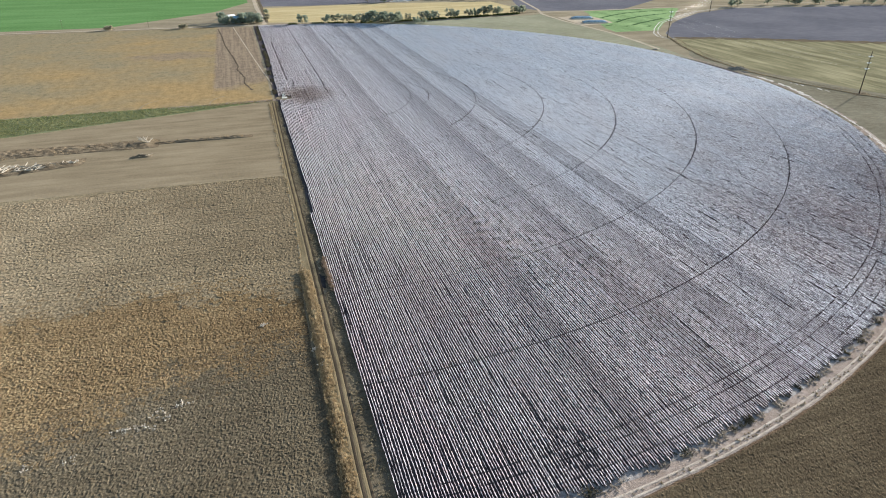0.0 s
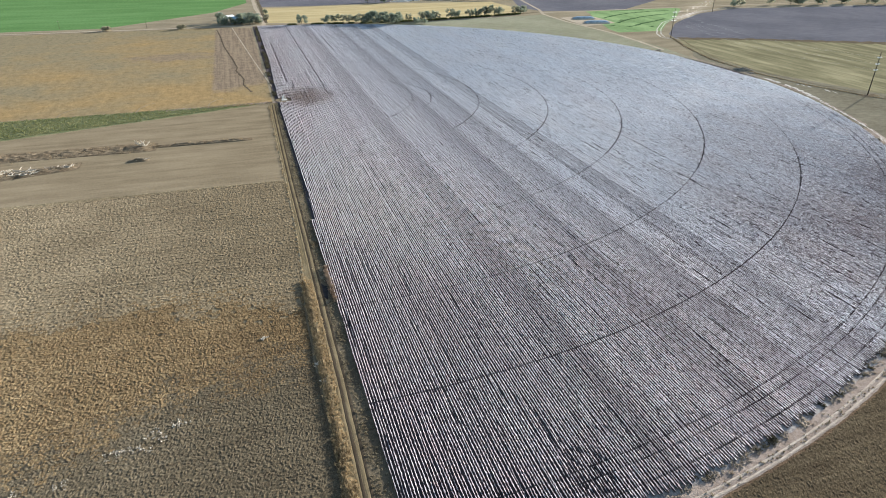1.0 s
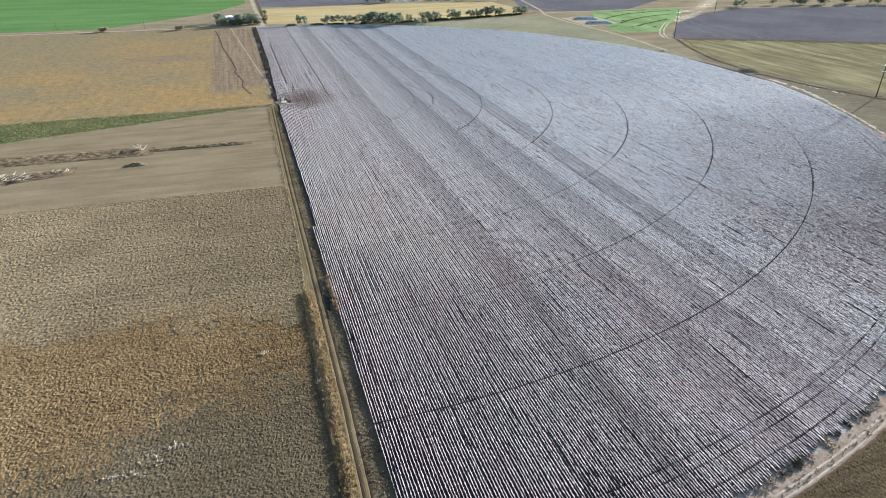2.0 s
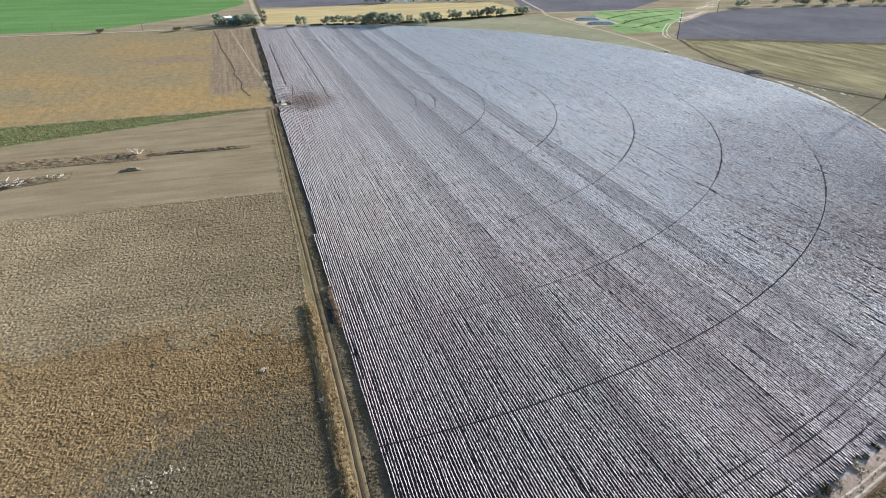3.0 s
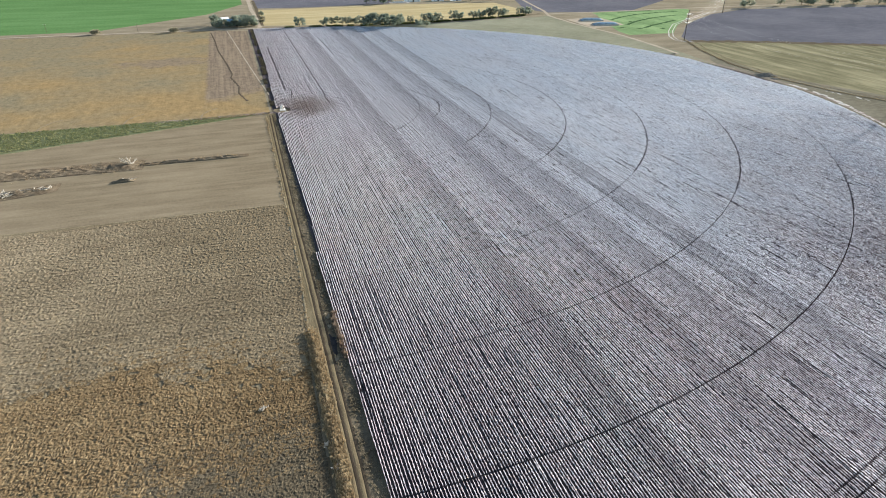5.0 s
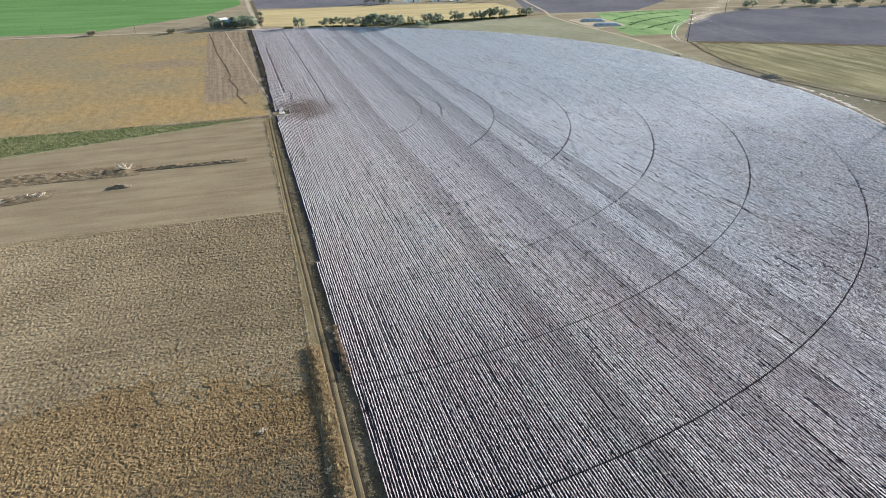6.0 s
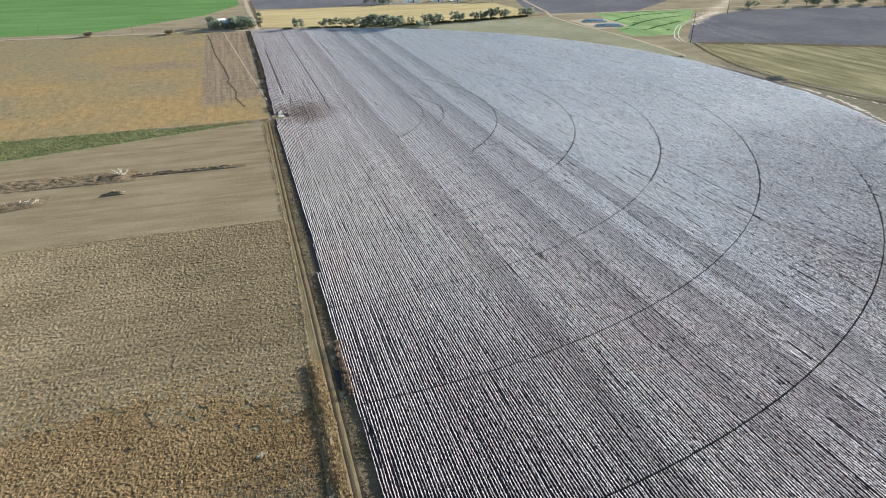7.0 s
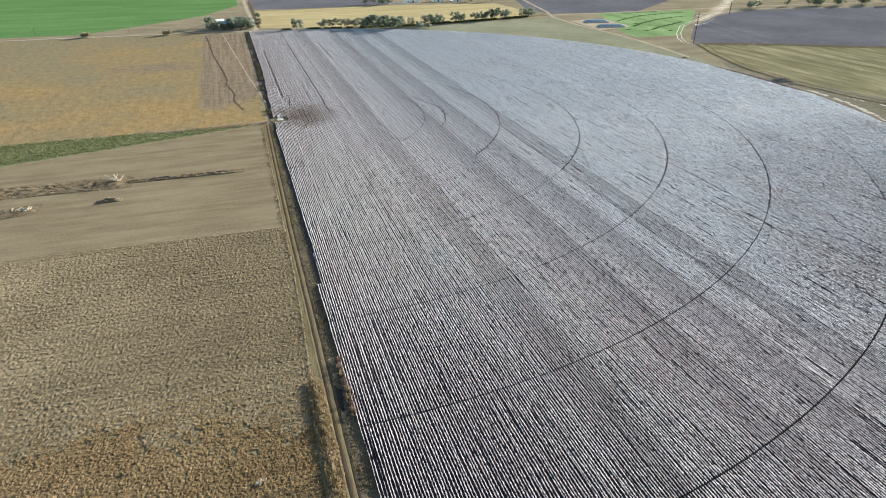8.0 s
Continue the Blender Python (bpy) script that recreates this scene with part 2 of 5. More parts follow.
def milo_material():
    """Ripe grain: greyer to the west, orange to the east, a bare patch and a tilled side strip with ragged borders."""
    n = Nodes("ripe_milo_field")
    x, y = n.axis(0), n.axis(1)
    patch = n.noise(0.012, 4, 0.65)
    dash = n.noise(0.22, 3, 0.7, (0.9, 0.6, 1), 3, seed=5)
    fine = n.noise(0.6, 3, 0.7, (1, 0.5, 1), 2, seed=9)
    ragged = n.noise(0.05, 5, 0.7, seed=13)
    lines = n.noise(0.35, 2, 0.6, (1, 0.03, 1), 0, seed=17)

    def step(v, lo, hi):
        u = n.math("MULTIPLY", n.math("SUBTRACT", v, lo), 1.0 / (hi - lo))
        return n.math("MINIMUM", n.math("MAXIMUM", u, 0.0), 1.0)

    ripe = n.math("ADD", n.math("MULTIPLY", n.math("ADD", x, 150.0), 0.0011), n.math("MULTIPLY", n.math("SUBTRACT", patch, 0.5), 2.2))
    ripe = step(n.math("SUBTRACT", ripe, n.math("MULTIPLY", y, 0.0006)), -0.35, 0.25)
    col = n.mix(ripe, (0.178, 0.146, 0.092), (0.232, 0.160, 0.079))
    bare = n.math("ADD", n.math("POWER", n.math("MULTIPLY", n.math("ADD", x, 92.0), 1 / 46), 2.0), n.math("POWER", n.math("MULTIPLY", n.math("SUBTRACT", y, 212.0), 1 / 22), 2.0))
    bare = step(n.math("ADD", bare, n.math("MULTIPLY", n.math("SUBTRACT", ragged, 0.5), 4.5)), 1.35, 0.35)
    col = n.mix(n.math("MULTIPLY", bare, 0.75), col, (0.165, 0.130, 0.096))
    side = step(n.math("ADD", x, n.math("MULTIPLY", n.math("SUBTRACT", ragged, 0.5), 9.0)), -55.0, -52.0)
    near = step(n.math("ADD", n.math("ADD", y, n.math("MULTIPLY", x, -0.6)), n.math("MULTIPLY", n.math("SUBTRACT", ragged, 0.5), 60.0)), 60.0, 84.0)
    tilled = n.math("MULTIPLY", side, near)
    soil = n.mix(n.ramp(lines, [(0.36, (0.0,) * 3), (0.64, (1.0,) * 3)]), (0.145, 0.110, 0.082), (0.200, 0.153, 0.108))
    col = n.mix(n.math("MULTIPLY", tilled, 0.95), col, soil)
    tone = n.math("ADD", n.math("MULTIPLY", dash, 0.6), n.math("MULTIPLY", fine, 0.4))
    col = n.mix(0.62, col, n.ramp(tone, [(0.36, (0.30, 0.31, 0.30)), (0.5, (0.5, 0.5, 0.5)), (0.64, (0.70, 0.68, 0.64))]), "OVERLAY")
    return n.finish(col, 0.95, tone, 0.35, 1.0)


M_ORANGE = milo_material()


def cotton_material():
    """Open bolls over bare reddish stalks; some planter passes carry fewer bolls. Low parts are darkened, both as bare
    stems and as shade.
    """
    n = Nodes("open_cotton")

    def clamp(v, lo=0.0, hi=1.0):
        return n.math("MINIMUM", n.math("MAXIMUM", v, lo), hi)

    x, y = n.axis(0), n.axis(1)
    speck = n.noise(2.2, 3, 0.8)
    dash = n.noise(0.9, 2, 0.6, (1, 0.7, 1), seed=3)
    patch = n.noise(0.02, 3, 0.6, (1, 0.5, 1), seed=11)
    tone = n.noise(0.05, 2, 0.5, (1, 0.3, 1), seed=21)
    full, poor = (0.0,) * 3, (1.0,) * 3
    stops = [(0.0, full)]
    for x0, x1 in BANDS:
        stops += [((x0 - 5) / 420, full), ((x0 + 3) / 420, (0.6,) * 3), ((x1 - 0.5) / 420, poor), ((x1 + 0.5) / 420, full)]
    passes = n.ramp(n.math("MULTIPLY", x, 1 / 420), stops)
    amount = n.math("ADD", n.math("MULTIPLY", speck, 0.78), n.math("MULTIPLY", dash, 0.18))
    amount = n.math("ADD", amount, n.math("MULTIPLY", n.math("SUBTRACT", patch, 0.5), 0.08))
    # Boll amount shifted by position to balance brightness over the field.
    boll_shift = clamp(n.math("MULTIPLY", n.math("ADD", y, 230.0), 0.0004), -0.03, 0.05)
    north = clamp(n.math("MULTIPLY", n.math("ADD", y, 150.0), 0.005))
    east = clamp(n.math("MULTIPLY", n.math("ADD", x, -70.0), 0.0012), -0.08, 0.05)
    rim = clamp(n.math("MULTIPLY", n.math("ADD", x, -130.0), 0.0007), 0.0, 0.10)
    boll_shift = n.math("SUBTRACT", n.math("ADD", boll_shift, n.math("MULTIPLY", north, east)), rim)
    amount = n.math("ADD", amount, boll_shift)
    # Duller to the south-east, offsetting the backlit glow there by colour.
    short = n.math("MULTIPLY", clamp(n.math("MULTIPLY", n.math("ADD", y, 240.0), -0.0005), 0.0, 0.036), clamp(n.math("MULTIPLY", n.math("ADD", x, -60.0), 0.0125), 0.45, 1.0))
    amount = n.math("SUBTRACT", amount, short)
    col = n.ramp(amount, [(0.31, (0.20, 0.17, 0.172)), (0.39, (0.53, 0.54, 0.57)), (0.47, (0.885, 0.905, 0.935))])
    col = n.mix(0.12, col, n.ramp(tone, [(0.38, (0.66, 0.55, 0.54)), (0.62, (0.61, 0.62, 0.70))]))
    col = n.mix(n.math("MULTIPLY", n.one(), 0.16), col, (0.36, 0.30, 0.30))
    col = n.mix(n.math("MULTIPLY", passes, 0.36), col, (0.255, 0.24, 0.262))
    # Redder toward the lane: brown edge rows, plus a lens tint put into the colour.
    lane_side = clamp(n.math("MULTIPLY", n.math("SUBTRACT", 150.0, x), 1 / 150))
    lane_tint = n.math("MULTIPLY", lane_side, n.math("ADD", n.math("MULTIPLY", tone, 1.0), -0.14))
    col = n.mix(clamp(lane_tint), col, (0.69, 0.565, 0.575))
    # Dark below the crown: bare stems, with the rows' shade put into the colour.
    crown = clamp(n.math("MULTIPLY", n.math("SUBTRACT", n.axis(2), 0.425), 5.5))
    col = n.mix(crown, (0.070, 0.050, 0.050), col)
    worn = n.math("ADD", n.math("POWER", n.math("MULTIPLY", n.math("ADD", x, -16.0), 1 / 26), 2.0), n.math("POWER", n.math("MULTIPLY", n.math("ADD", y, -4.0), 1 / 36), 2.0))
    worn = n.math("MAXIMUM", n.math("MULTIPLY", n.math("SUBTRACT", 1.0, n.math("ADD", worn, n.math("SUBTRACT", patch, 0.5))), 0.6), 0.0)
    col = n.mix(worn, col, (0.30, 0.225, 0.19))
    mat = n.finish(col, 0.95, speck, 0.1, 0.6)
    glow = n.tree.nodes.new("ShaderNodeBsdfTranslucent")
    both = n.tree.nodes.new("ShaderNodeMixShader")
    both.inputs[0].default_value = 0.65
    n.link(col, glow.inputs["Color"])
    n.link(n.bsdf.outputs[0], both.inputs[1])
    n.link(glow.outputs[0], both.inputs[2])
    n.link(both.outputs[0], n.tree.nodes["Material Output"].inputs["Surface"])
    return mat


BANDS = ((54, 63.5), (89, 101.5), (110, 124.5), (139, 150.5))
M_COTTON = cotton_material()


# ---- helpers of this place ----
def mesh_from(name, verts, faces, material, smooth=False):
    """A mesh from an (n, 3) array and an (m, 3 or 4) array of faces."""
    verts, faces = np.asarray(verts, np.float32), np.asarray(faces, np.int32)
    me = bpy.data.meshes.new(name)
    k = faces.shape[1]
    me.vertices.add(len(verts))
    me.vertices.foreach_set("co", verts.ravel())
    me.loops.add(faces.size)
    me.loops.foreach_set("vertex_index", faces.ravel())
    me.polygons.add(len(faces))
    me.polygons.foreach_set("loop_start", np.arange(len(faces), dtype=np.int32) * k)
    me.polygons.foreach_set("use_smooth", np.full(len(faces), smooth))
    me.materials.append(material)
    me.update(calc_edges=True)
    return me


def thing(name, label, category, group="", kind="", at=(0, 0, 0)):
    ob = new(name)
    ob.empty_display_size = 0.5
    ob.matrix_basis = pose(*at)
    return tagged(ob, label, category, group, kind)


def part(name, bm, material, parent, label="", smooth=False):
    """Links a bmesh or a mesh as one object under a thing or a part."""
    if isinstance(bm, bpy.types.Mesh):
        me = bm
    else:
        me = bpy.data.meshes.new(name)
        bmesh.ops.recalc_face_normals(bm, faces=bm.faces)
        for f in bm.faces:
            f.smooth = smooth
        bm.to_mesh(me)
        bm.free()
        me.materials.append(material)
    ob = new(name, me)
    ob.parent = parent
    return tagged(ob, label)


def box(bm, centre, size, m=None, bevel=0.0):
    made = bmesh.ops.create_cube(bm, size=1.0, matrix=(m or Matrix()) @ Matrix.Translation(centre) @ Matrix.Diagonal((*size, 1)))
    if bevel:
        edges = list({e for v in made["verts"] for e in v.link_edges})
        bmesh.ops.bevel(bm, geom=edges, offset=bevel, segments=1, affect="EDGES")
    return bm


def rod(bm, a, b, r0, r1=None, sides=8):
    a, b = Vector(a), Vector(b)
    turn = (b - a).to_track_quat("Z", "Y").to_matrix().to_4x4()
    bmesh.ops.create_cone(bm, cap_ends=True, segments=sides, radius1=r0, radius2=r0 if r1 is None else r1, depth=(b - a).length,
                          matrix=Matrix.Translation((a + b) / 2) @ turn)
    return bm


def sheet(name, outline, z, material, label, category="field"):
    """A flat field: its outline, laid a little above the ground, with a soil edge down to it."""
    bm = bmesh.new()
    top = [bm.verts.new((x, y, z)) for x, y in outline]
    low = [bm.verts.new((x, y, -0.02)) for x, y in outline]
    bm.faces.new(top)
    for i in range(len(top)):
        j = (i + 1) % len(top)
        bm.faces.new((top[i], low[i], low[j], top[j]))
    bm.normal_update()
    bmesh.ops.triangulate(bm, faces=[f for f in bm.faces if len(f.verts) > 4])
    bmesh.ops.recalc_face_normals(bm, faces=bm.faces)
    me = bpy.data.meshes.new(name)
    bm.to_mesh(me)
    bm.free()
    me.materials.append(material)
    return tagged(new(name, me), label, category, "", "structure")


def ribbon(name, line, width, z, material, label, category="road", wobble=0.15, step=4.0, seed=1):
    """A track of some width along a line, with uneven edges and a low crown."""
    rng = np.random.default_rng(seed)
    pts = []
    for (x0, y0), (x1, y1) in zip(line, line[1:]):
        k = max(1, int(math.hypot(x1 - x0, y1 - y0) / step))
        pts += [(x0 + (x1 - x0) * i / k, y0 + (y1 - y0) * i / k) for i in range(k)]
    pts = np.array(pts + [line[-1]])
    d = np.gradient(pts, axis=0)
    side = np.stack([d[:, 1], -d[:, 0]], 1) / np.hypot(*d.T)[:, None]
    rows = []
    for u, h in ((-0.5, 0.0), (-0.25, 0.7), (0.25, 0.7), (0.5, 0.0)):
        off = u * width * (1 + rng.normal(0, wobble, len(pts)))
        rows.append(np.c_[pts + side * off[:, None], np.full(len(pts), z + 0.05 * h)])
    v = np.concatenate(rows)
    n = len(pts)
    f = [(c * n + i, (c + 1) * n + i, (c + 1) * n + i + 1, c * n + i + 1) for c in range(3) for i in range(n - 1)]
    return tagged(new(name, mesh_from(name, v, f, material)), label, category, "", "structure")


def arc(r, a0, a1, k=60, cx=0.0, cy=0.0):
    return [(cx + r * math.cos(radians(a0 + (a1 - a0) * i / k)), cy + r * math.sin(radians(a0 + (a1 - a0) * i / k))) for i in range(k + 1)]


def tuft(rng, blades, spread, height, lean=0.5, width=0.16):
    """A bunch of bent blades: triangles in pairs, rising from one root."""
    v, f = [], []
    for _ in range(blades):
        a, r = rng.uniform(0, 2 * math.pi), spread * math.sqrt(rng.uniform(0, 1))
        h, out, w = height * rng.uniform(0.55, 1.1), lean * rng.uniform(0.2, 1.0), width * rng.uniform(0.6, 1.3)
        c, s = math.cos(a), math.sin(a)
        b = rng.uniform(0, math.pi)
        wx, wy = w * math.cos(b), w * math.sin(b)
        x, y = r * c, r * s
        k = len(v)
        v += [(x - wx, y - wy, 0), (x + wx, y + wy, 0), (x + out * 0.45 * c - wx * 0.9, y + out * 0.45 * s - wy * 0.9, h * 0.75),
              (x + out * 0.45 * c + wx * 0.9, y + out * 0.45 * s + wy * 0.9, h * 0.7), (x + out * c, y + out * s, h * rng.uniform(0.7, 1.0))]
        f += [(k, k + 1, k + 3), (k, k + 3, k + 2), (k + 2, k + 3, k + 4)]
    return np.array(v), np.array(f)


def scatter(name, places, kinds, low, high, material, seed, squash=0.25):
    """Many bunches joined into one mesh: places (n, 3), each with a turn and size of its own."""
    rng = np.random.default_rng(seed)
    vs, fs, base = [], [], 0
    pick = rng.integers(0, len(kinds), len(places))
    for k, (tv, tf) in enumerate(kinds):
        p = places[pick == k]
        if not len(p):
            continue
        a, s = rng.uniform(0, 2 * np.pi, len(p)), rng.uniform(low, high, len(p))
        hz = s * rng.uniform(1 - squash, 1 + squash, len(p))
        c, sn = np.cos(a) * s, np.sin(a) * s
        x = tv[:, 0][None] * c[:, None] - tv[:, 1][None] * sn[:, None] + p[:, :1]
        y = tv[:, 0][None] * sn[:, None] + tv[:, 1][None] * c[:, None] + p[:, 1:2]
        z = tv[:, 2][None] * hz[:, None] + p[:, 2:3]
        vs.append(np.stack([x, y, z], 2).reshape(-1, 3))
        fs.append((tf[None] + (np.arange(len(p)) * len(tv))[:, None, None]).reshape(-1, 3) + base)
        base += len(p) * len(tv)
    return mesh_from(name, np.concatenate(vs), np.concatenate(fs), material)


def noise2(x, y, scale, seed):
    """Smooth value noise on arrays, -1 to 1."""
    rng = np.random.default_rng(seed)
    grid = rng.uniform(-1, 1, (64, 64))
    u, v = x / scale, y / scale
    i, j = np.floor(u).astype(int), np.floor(v).astype(int)
    a, b = u - i, v - j
    a, b = a * a * (3 - 2 * a), b * b * (3 - 2 * b)
    g = lambda p, q: grid[p % 64, q % 64]
    return (g(i, j) * (1 - a) + g(i + 1, j) * a) * (1 - b) + (g(i, j + 1) * (1 - a) + g(i + 1, j + 1) * a) * b


# ---- the ground and its fields ----
bm = bmesh.new()
bmesh.ops.create_circle(bm, cap_ends=True, segments=96, radius=4900)
me = bpy.data.meshes.new("ground")
bm.to_mesh(me)
bm.free()
me.materials.append(M_GROUND)
tagged(new("ground", me), "flat dry grassland reaching to the horizon", "ground", "", "structure")

FIELD_R = 412.5
sheet("field_south", [(-6.5, -900), (300, -900), (300, -250), (-6.5, -300)], 0.03, M_SOUTH, "brown bare stubble field outside the pivot circle")
sheet("field_cotton_soil", arc(FIELD_R, -90.95, 90.95, 120), 0.06, M_SOIL, "dark soil under the cotton rows")
sheet("field_sorghum_soil", [(-420, -620), (-18.5, -620), (-18.5, -300), (-14.5, -173), (-420, -160)], 0.05, M_CROP_SOIL, "brown soil under a dry sorghum crop")
sheet("field_mown", [(-420, -160), (-14.5, -173), (-12.0, -8), (-420, -116)], 0.04, M_BARE, "mown tan pasture with faint streaks")
sheet("field_weedy_strip", [(-9.5, -6.5), (-68, -24.4), (-420, -116), (-420, -1.5)], 0.05, M_GREEN, "green wedge of weeds along the fence line")
sheet("field_milo", [(-420, -1.5), (-54.5, -4.0), (-9.2, -2.5), (-8.6, 400), (-54.5, 412), (-420, 416)], 0.05, M_ORANGE, "ripe orange-tan grain field")
sheet("field_wheat", [(-1500, 470), (-316, 450), (-192, 449), (-59, 583), (-4, 709), (-4, 1500), (-1500, 1500)], 0.05, M_WHEAT, "bright green young wheat")
sheet("field_hay", [(13, 440), (14, 616), (240, 628), (415, 604), (421, 470), (392, 436), (230, 408), (100, 420)], 0.05, M_HAY, "pale gold cut hay field")
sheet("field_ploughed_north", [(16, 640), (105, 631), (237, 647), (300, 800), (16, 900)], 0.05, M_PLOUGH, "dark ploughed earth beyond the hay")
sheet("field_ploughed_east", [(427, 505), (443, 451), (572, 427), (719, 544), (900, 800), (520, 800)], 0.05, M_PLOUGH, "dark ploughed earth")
sheet("field_pasture_east", [(100, 395)] + [p for p in arc(FIELD_R + 0.5, 74, 4, 30)] + [(424, 107), (428, 220), (422, 331), (427, 416), (396, 408), (230, 392)], 0.04, M_PASTURE, "grey-green grass beside the pivot circle")
sheet("field_grass_rim", arc(FIELD_R + 0.5, -40, 4, 40) + [(424, 60), (440, 80), (430, -20), (470, -140), (440, -330), (430, -450), (301, -450)], 0.035, M_RIMGRASS, "grey-brown trampled grass between the cotton and a ditch")
sheet("field_alfalfa", [(437, 222), (499, 219), (544, 272), (600, 326), (676, 416), (674, 428), (505, 428), (500, 405), (468, 330), (440, 250)], 0.05, M_ALFALFA, "bright green alfalfa with darker swaths")
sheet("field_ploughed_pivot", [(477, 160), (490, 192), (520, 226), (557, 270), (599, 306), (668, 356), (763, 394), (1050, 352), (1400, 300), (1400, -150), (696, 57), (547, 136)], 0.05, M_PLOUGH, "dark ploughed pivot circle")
sheet("field_olive", [(474, 150), (547, 135), (696, 56), (1400, -152), (1400, -600), (440, -330), (470, -140), (430, -20), (440, 80)], 0.05, M_OLIVE, "olive and tan striped stubble field")

# ---- lane, verge and rim ----
LANE_Y = (-620, -390, -345, -300, -250, -216, -180, -140, -90, -20, -8)
LANE_X = (-14.8, -14.6, -13.6, -13.3, -12.9, -12.7, -12.6, -12.1, -11.4, -10.3, -9.9)
EDGE_Y = (-620, -330, -300, -286, -266, -243, -215, -180, -110, -8)
EDGE_X = (-19.0, -19.0, -18.4, -17.4, -16.4, -15.6, -14.9, -14.5, -13.9, -12.6)


def lane_line(off):
    """The lane's own bend, moved aside by so much."""
    return [(float(np.interp(y, LANE_Y, LANE_X)) + off, y) for y in range(-600, -4, 12)]


sheet("verge_lane", [(float(np.interp(y, EDGE_Y, EDGE_X)), y) for y in range(-620, -3, 14)] + [(float(np.interp(y, LANE_Y, LANE_X)) + 2.2, y) for y in range(-6, -621, -14)], 0.065, M_VERGE, "dry grass verge beside a farm lane", "verge")
sheet("verge_damp", [(float(np.interp(y, LANE_Y, LANE_X)) + 2.15, y) for y in range(-620, -3, 14)] + [(-7.6, 10), (-7.0, 120), (-5.4, 200), (-5.4, 402), (-0.6, 402), (-0.6, 185), (-4.0, 20), (-5.6, -200), (-6.6, -240), (-6.6, -620)], 0.055, M_DARKVERGE, "dark weedy verge between lane and cotton", "verge")
for name, x, w, z, m, words in (("road_lane_edge", -0.85, 0.7, 0.07, M_LANE, "pale dusty edge of a farm lane"), ("road_wheel_track", 0.0, 0.78, 0.08, M_TRACK, "dark worn wheel track of a farm lane"),
                                ("road_lane_middle", 0.95, 1.0, 0.07, M_LANE, "pale dusty middle of a farm lane"), ("road_wheel_track", 1.85, 0.72, 0.08, M_TRACK, "dark worn wheel track of a farm lane")):
    ribbon(name, lane_line(x), w, z, m, words, "road", 0.12, 2.5, 3)
ribbon("lane_bank_foot", [(float(np.interp(y, EDGE_Y, EDGE_X)) + 0.2, y) for y in range(-286, -4, 12)], 0.6, 0.085, M_BANK, "pale dry grass line along the lane", "verge", 0.4, 1.5, 25)
# Damp soil, with the russet weeds' cast shadow put into its dark colour.
sheet("mud_shadow_patch", [(-10.5 + 1.35 * (1 + 0.25 * math.sin(3 * u)) * math.cos(u), -291.5 + 5.6 * (1 + 0.2 * math.sin(4 * u)) * math.sin(u)) for u in np.linspace(0, 6.0, 22)], 0.075, M_MUDSHADE, "dark mud beside the lane with the weeds' shadow in its colour", "patch")
for x, y, a, b in ((-9.6, -274, 0.9, 2.0), (-10.6, -298.6, 1.0, 1.3), (-9.9, -281, 0.6, 1.5)):
    sheet("pale_patch", [(x + a * (1 + 0.3 * math.sin(5 * u)) * math.cos(u), y + b * (1 + 0.3 * math.sin(3 * u)) * math.sin(u)) for u in np.linspace(0, 6.0, 14)], 0.08, M_PATCH, "pale dusty patch on the verge", "patch")
crng = random.Random(19)
spoil = []
for _ in range(80):
    ca = crng.choice((crng.uniform(-18, -7), crng.uniform(-36, -7)))
    spoil.append((float(np.interp(ca, (-36, -25, -18, -15, -11, -7), (414.8, 415.4, 417.1, 419.5, 420.5, 419.0))) + crng.gauss(0, 1.1), radians(ca)))
for x, y in ((424.9, -77.3), (427.4, -87.0), (430.3, -103.0), (431.2, -109.6), (426.2, -82.0)):
    spoil.append((math.hypot(x, y), math.atan2(y, x)))
for cr, ca in spoil:
    long, wide = crng.uniform(0.8, 3.6), crng.uniform(0.3, 1.0)
    ring = [(cr + wide * q * math.cos(u), ca + long * q * math.sin(u) / 415) for q, u in ((crng.uniform(0.55, 1.3), 0.35 * k) for k in range(18))]
    sheet("caliche_patch", [(d * math.cos(a), d * math.sin(a)) for d, a in ring], crng.uniform(0.131, 0.150), M_SALT, "ragged white caliche patch beside the track", "patch")
ribbon("rim_litter", arc(410.6, -91, -20, 200), 4.2, 0.0635, M_LITTER, "grey soil strewn with cotton lint at the row ends", "verge", 0.12, 1.5, 26)
ribbon("road_rim_sand", arc(415.0, -91, -28, 200), 5.2, 0.065, M_SANDY, "sandy track round the pivot circle", "road", 0.035, 1.6, 4)
for r in (415.3, 416.9):
    ribbon("road_rim_wheel", arc(r, -91, -28, 200), 0.62, 0.125, M_RUT, "pale wheel track in the sand", "road", 0.15, 3.0, 5)
ribbon("road_rim_east", arc(417.0, -27, 16, 120), 2.0, 0.065, M_SANDY, "pale dirt track along the cotton", "road", 0.5, 1.5, 6)
ribbon("road_rim_salt", arc(415.6, -36, -18, 90), 0.7, 0.12, M_SALT, "white caliche along the track", "road", 0.9, 1.3, 7)
ribbon("road_east", [(415, 100), (422, 150), (427, 220), (421, 331), (426, 416), (445, 470), (520, 800)], 4.6, 0.075, M_PALEROAD, "pale farm road", "road", 0.12, 5.0, 8)
ribbon("road_west", [(-1200, 452), (-310, 428), (-43, 420), (8, 416)], 5.0, 0.075, M_PALEROAD, "pale farm road", "road", 0.1, 6.0, 9)
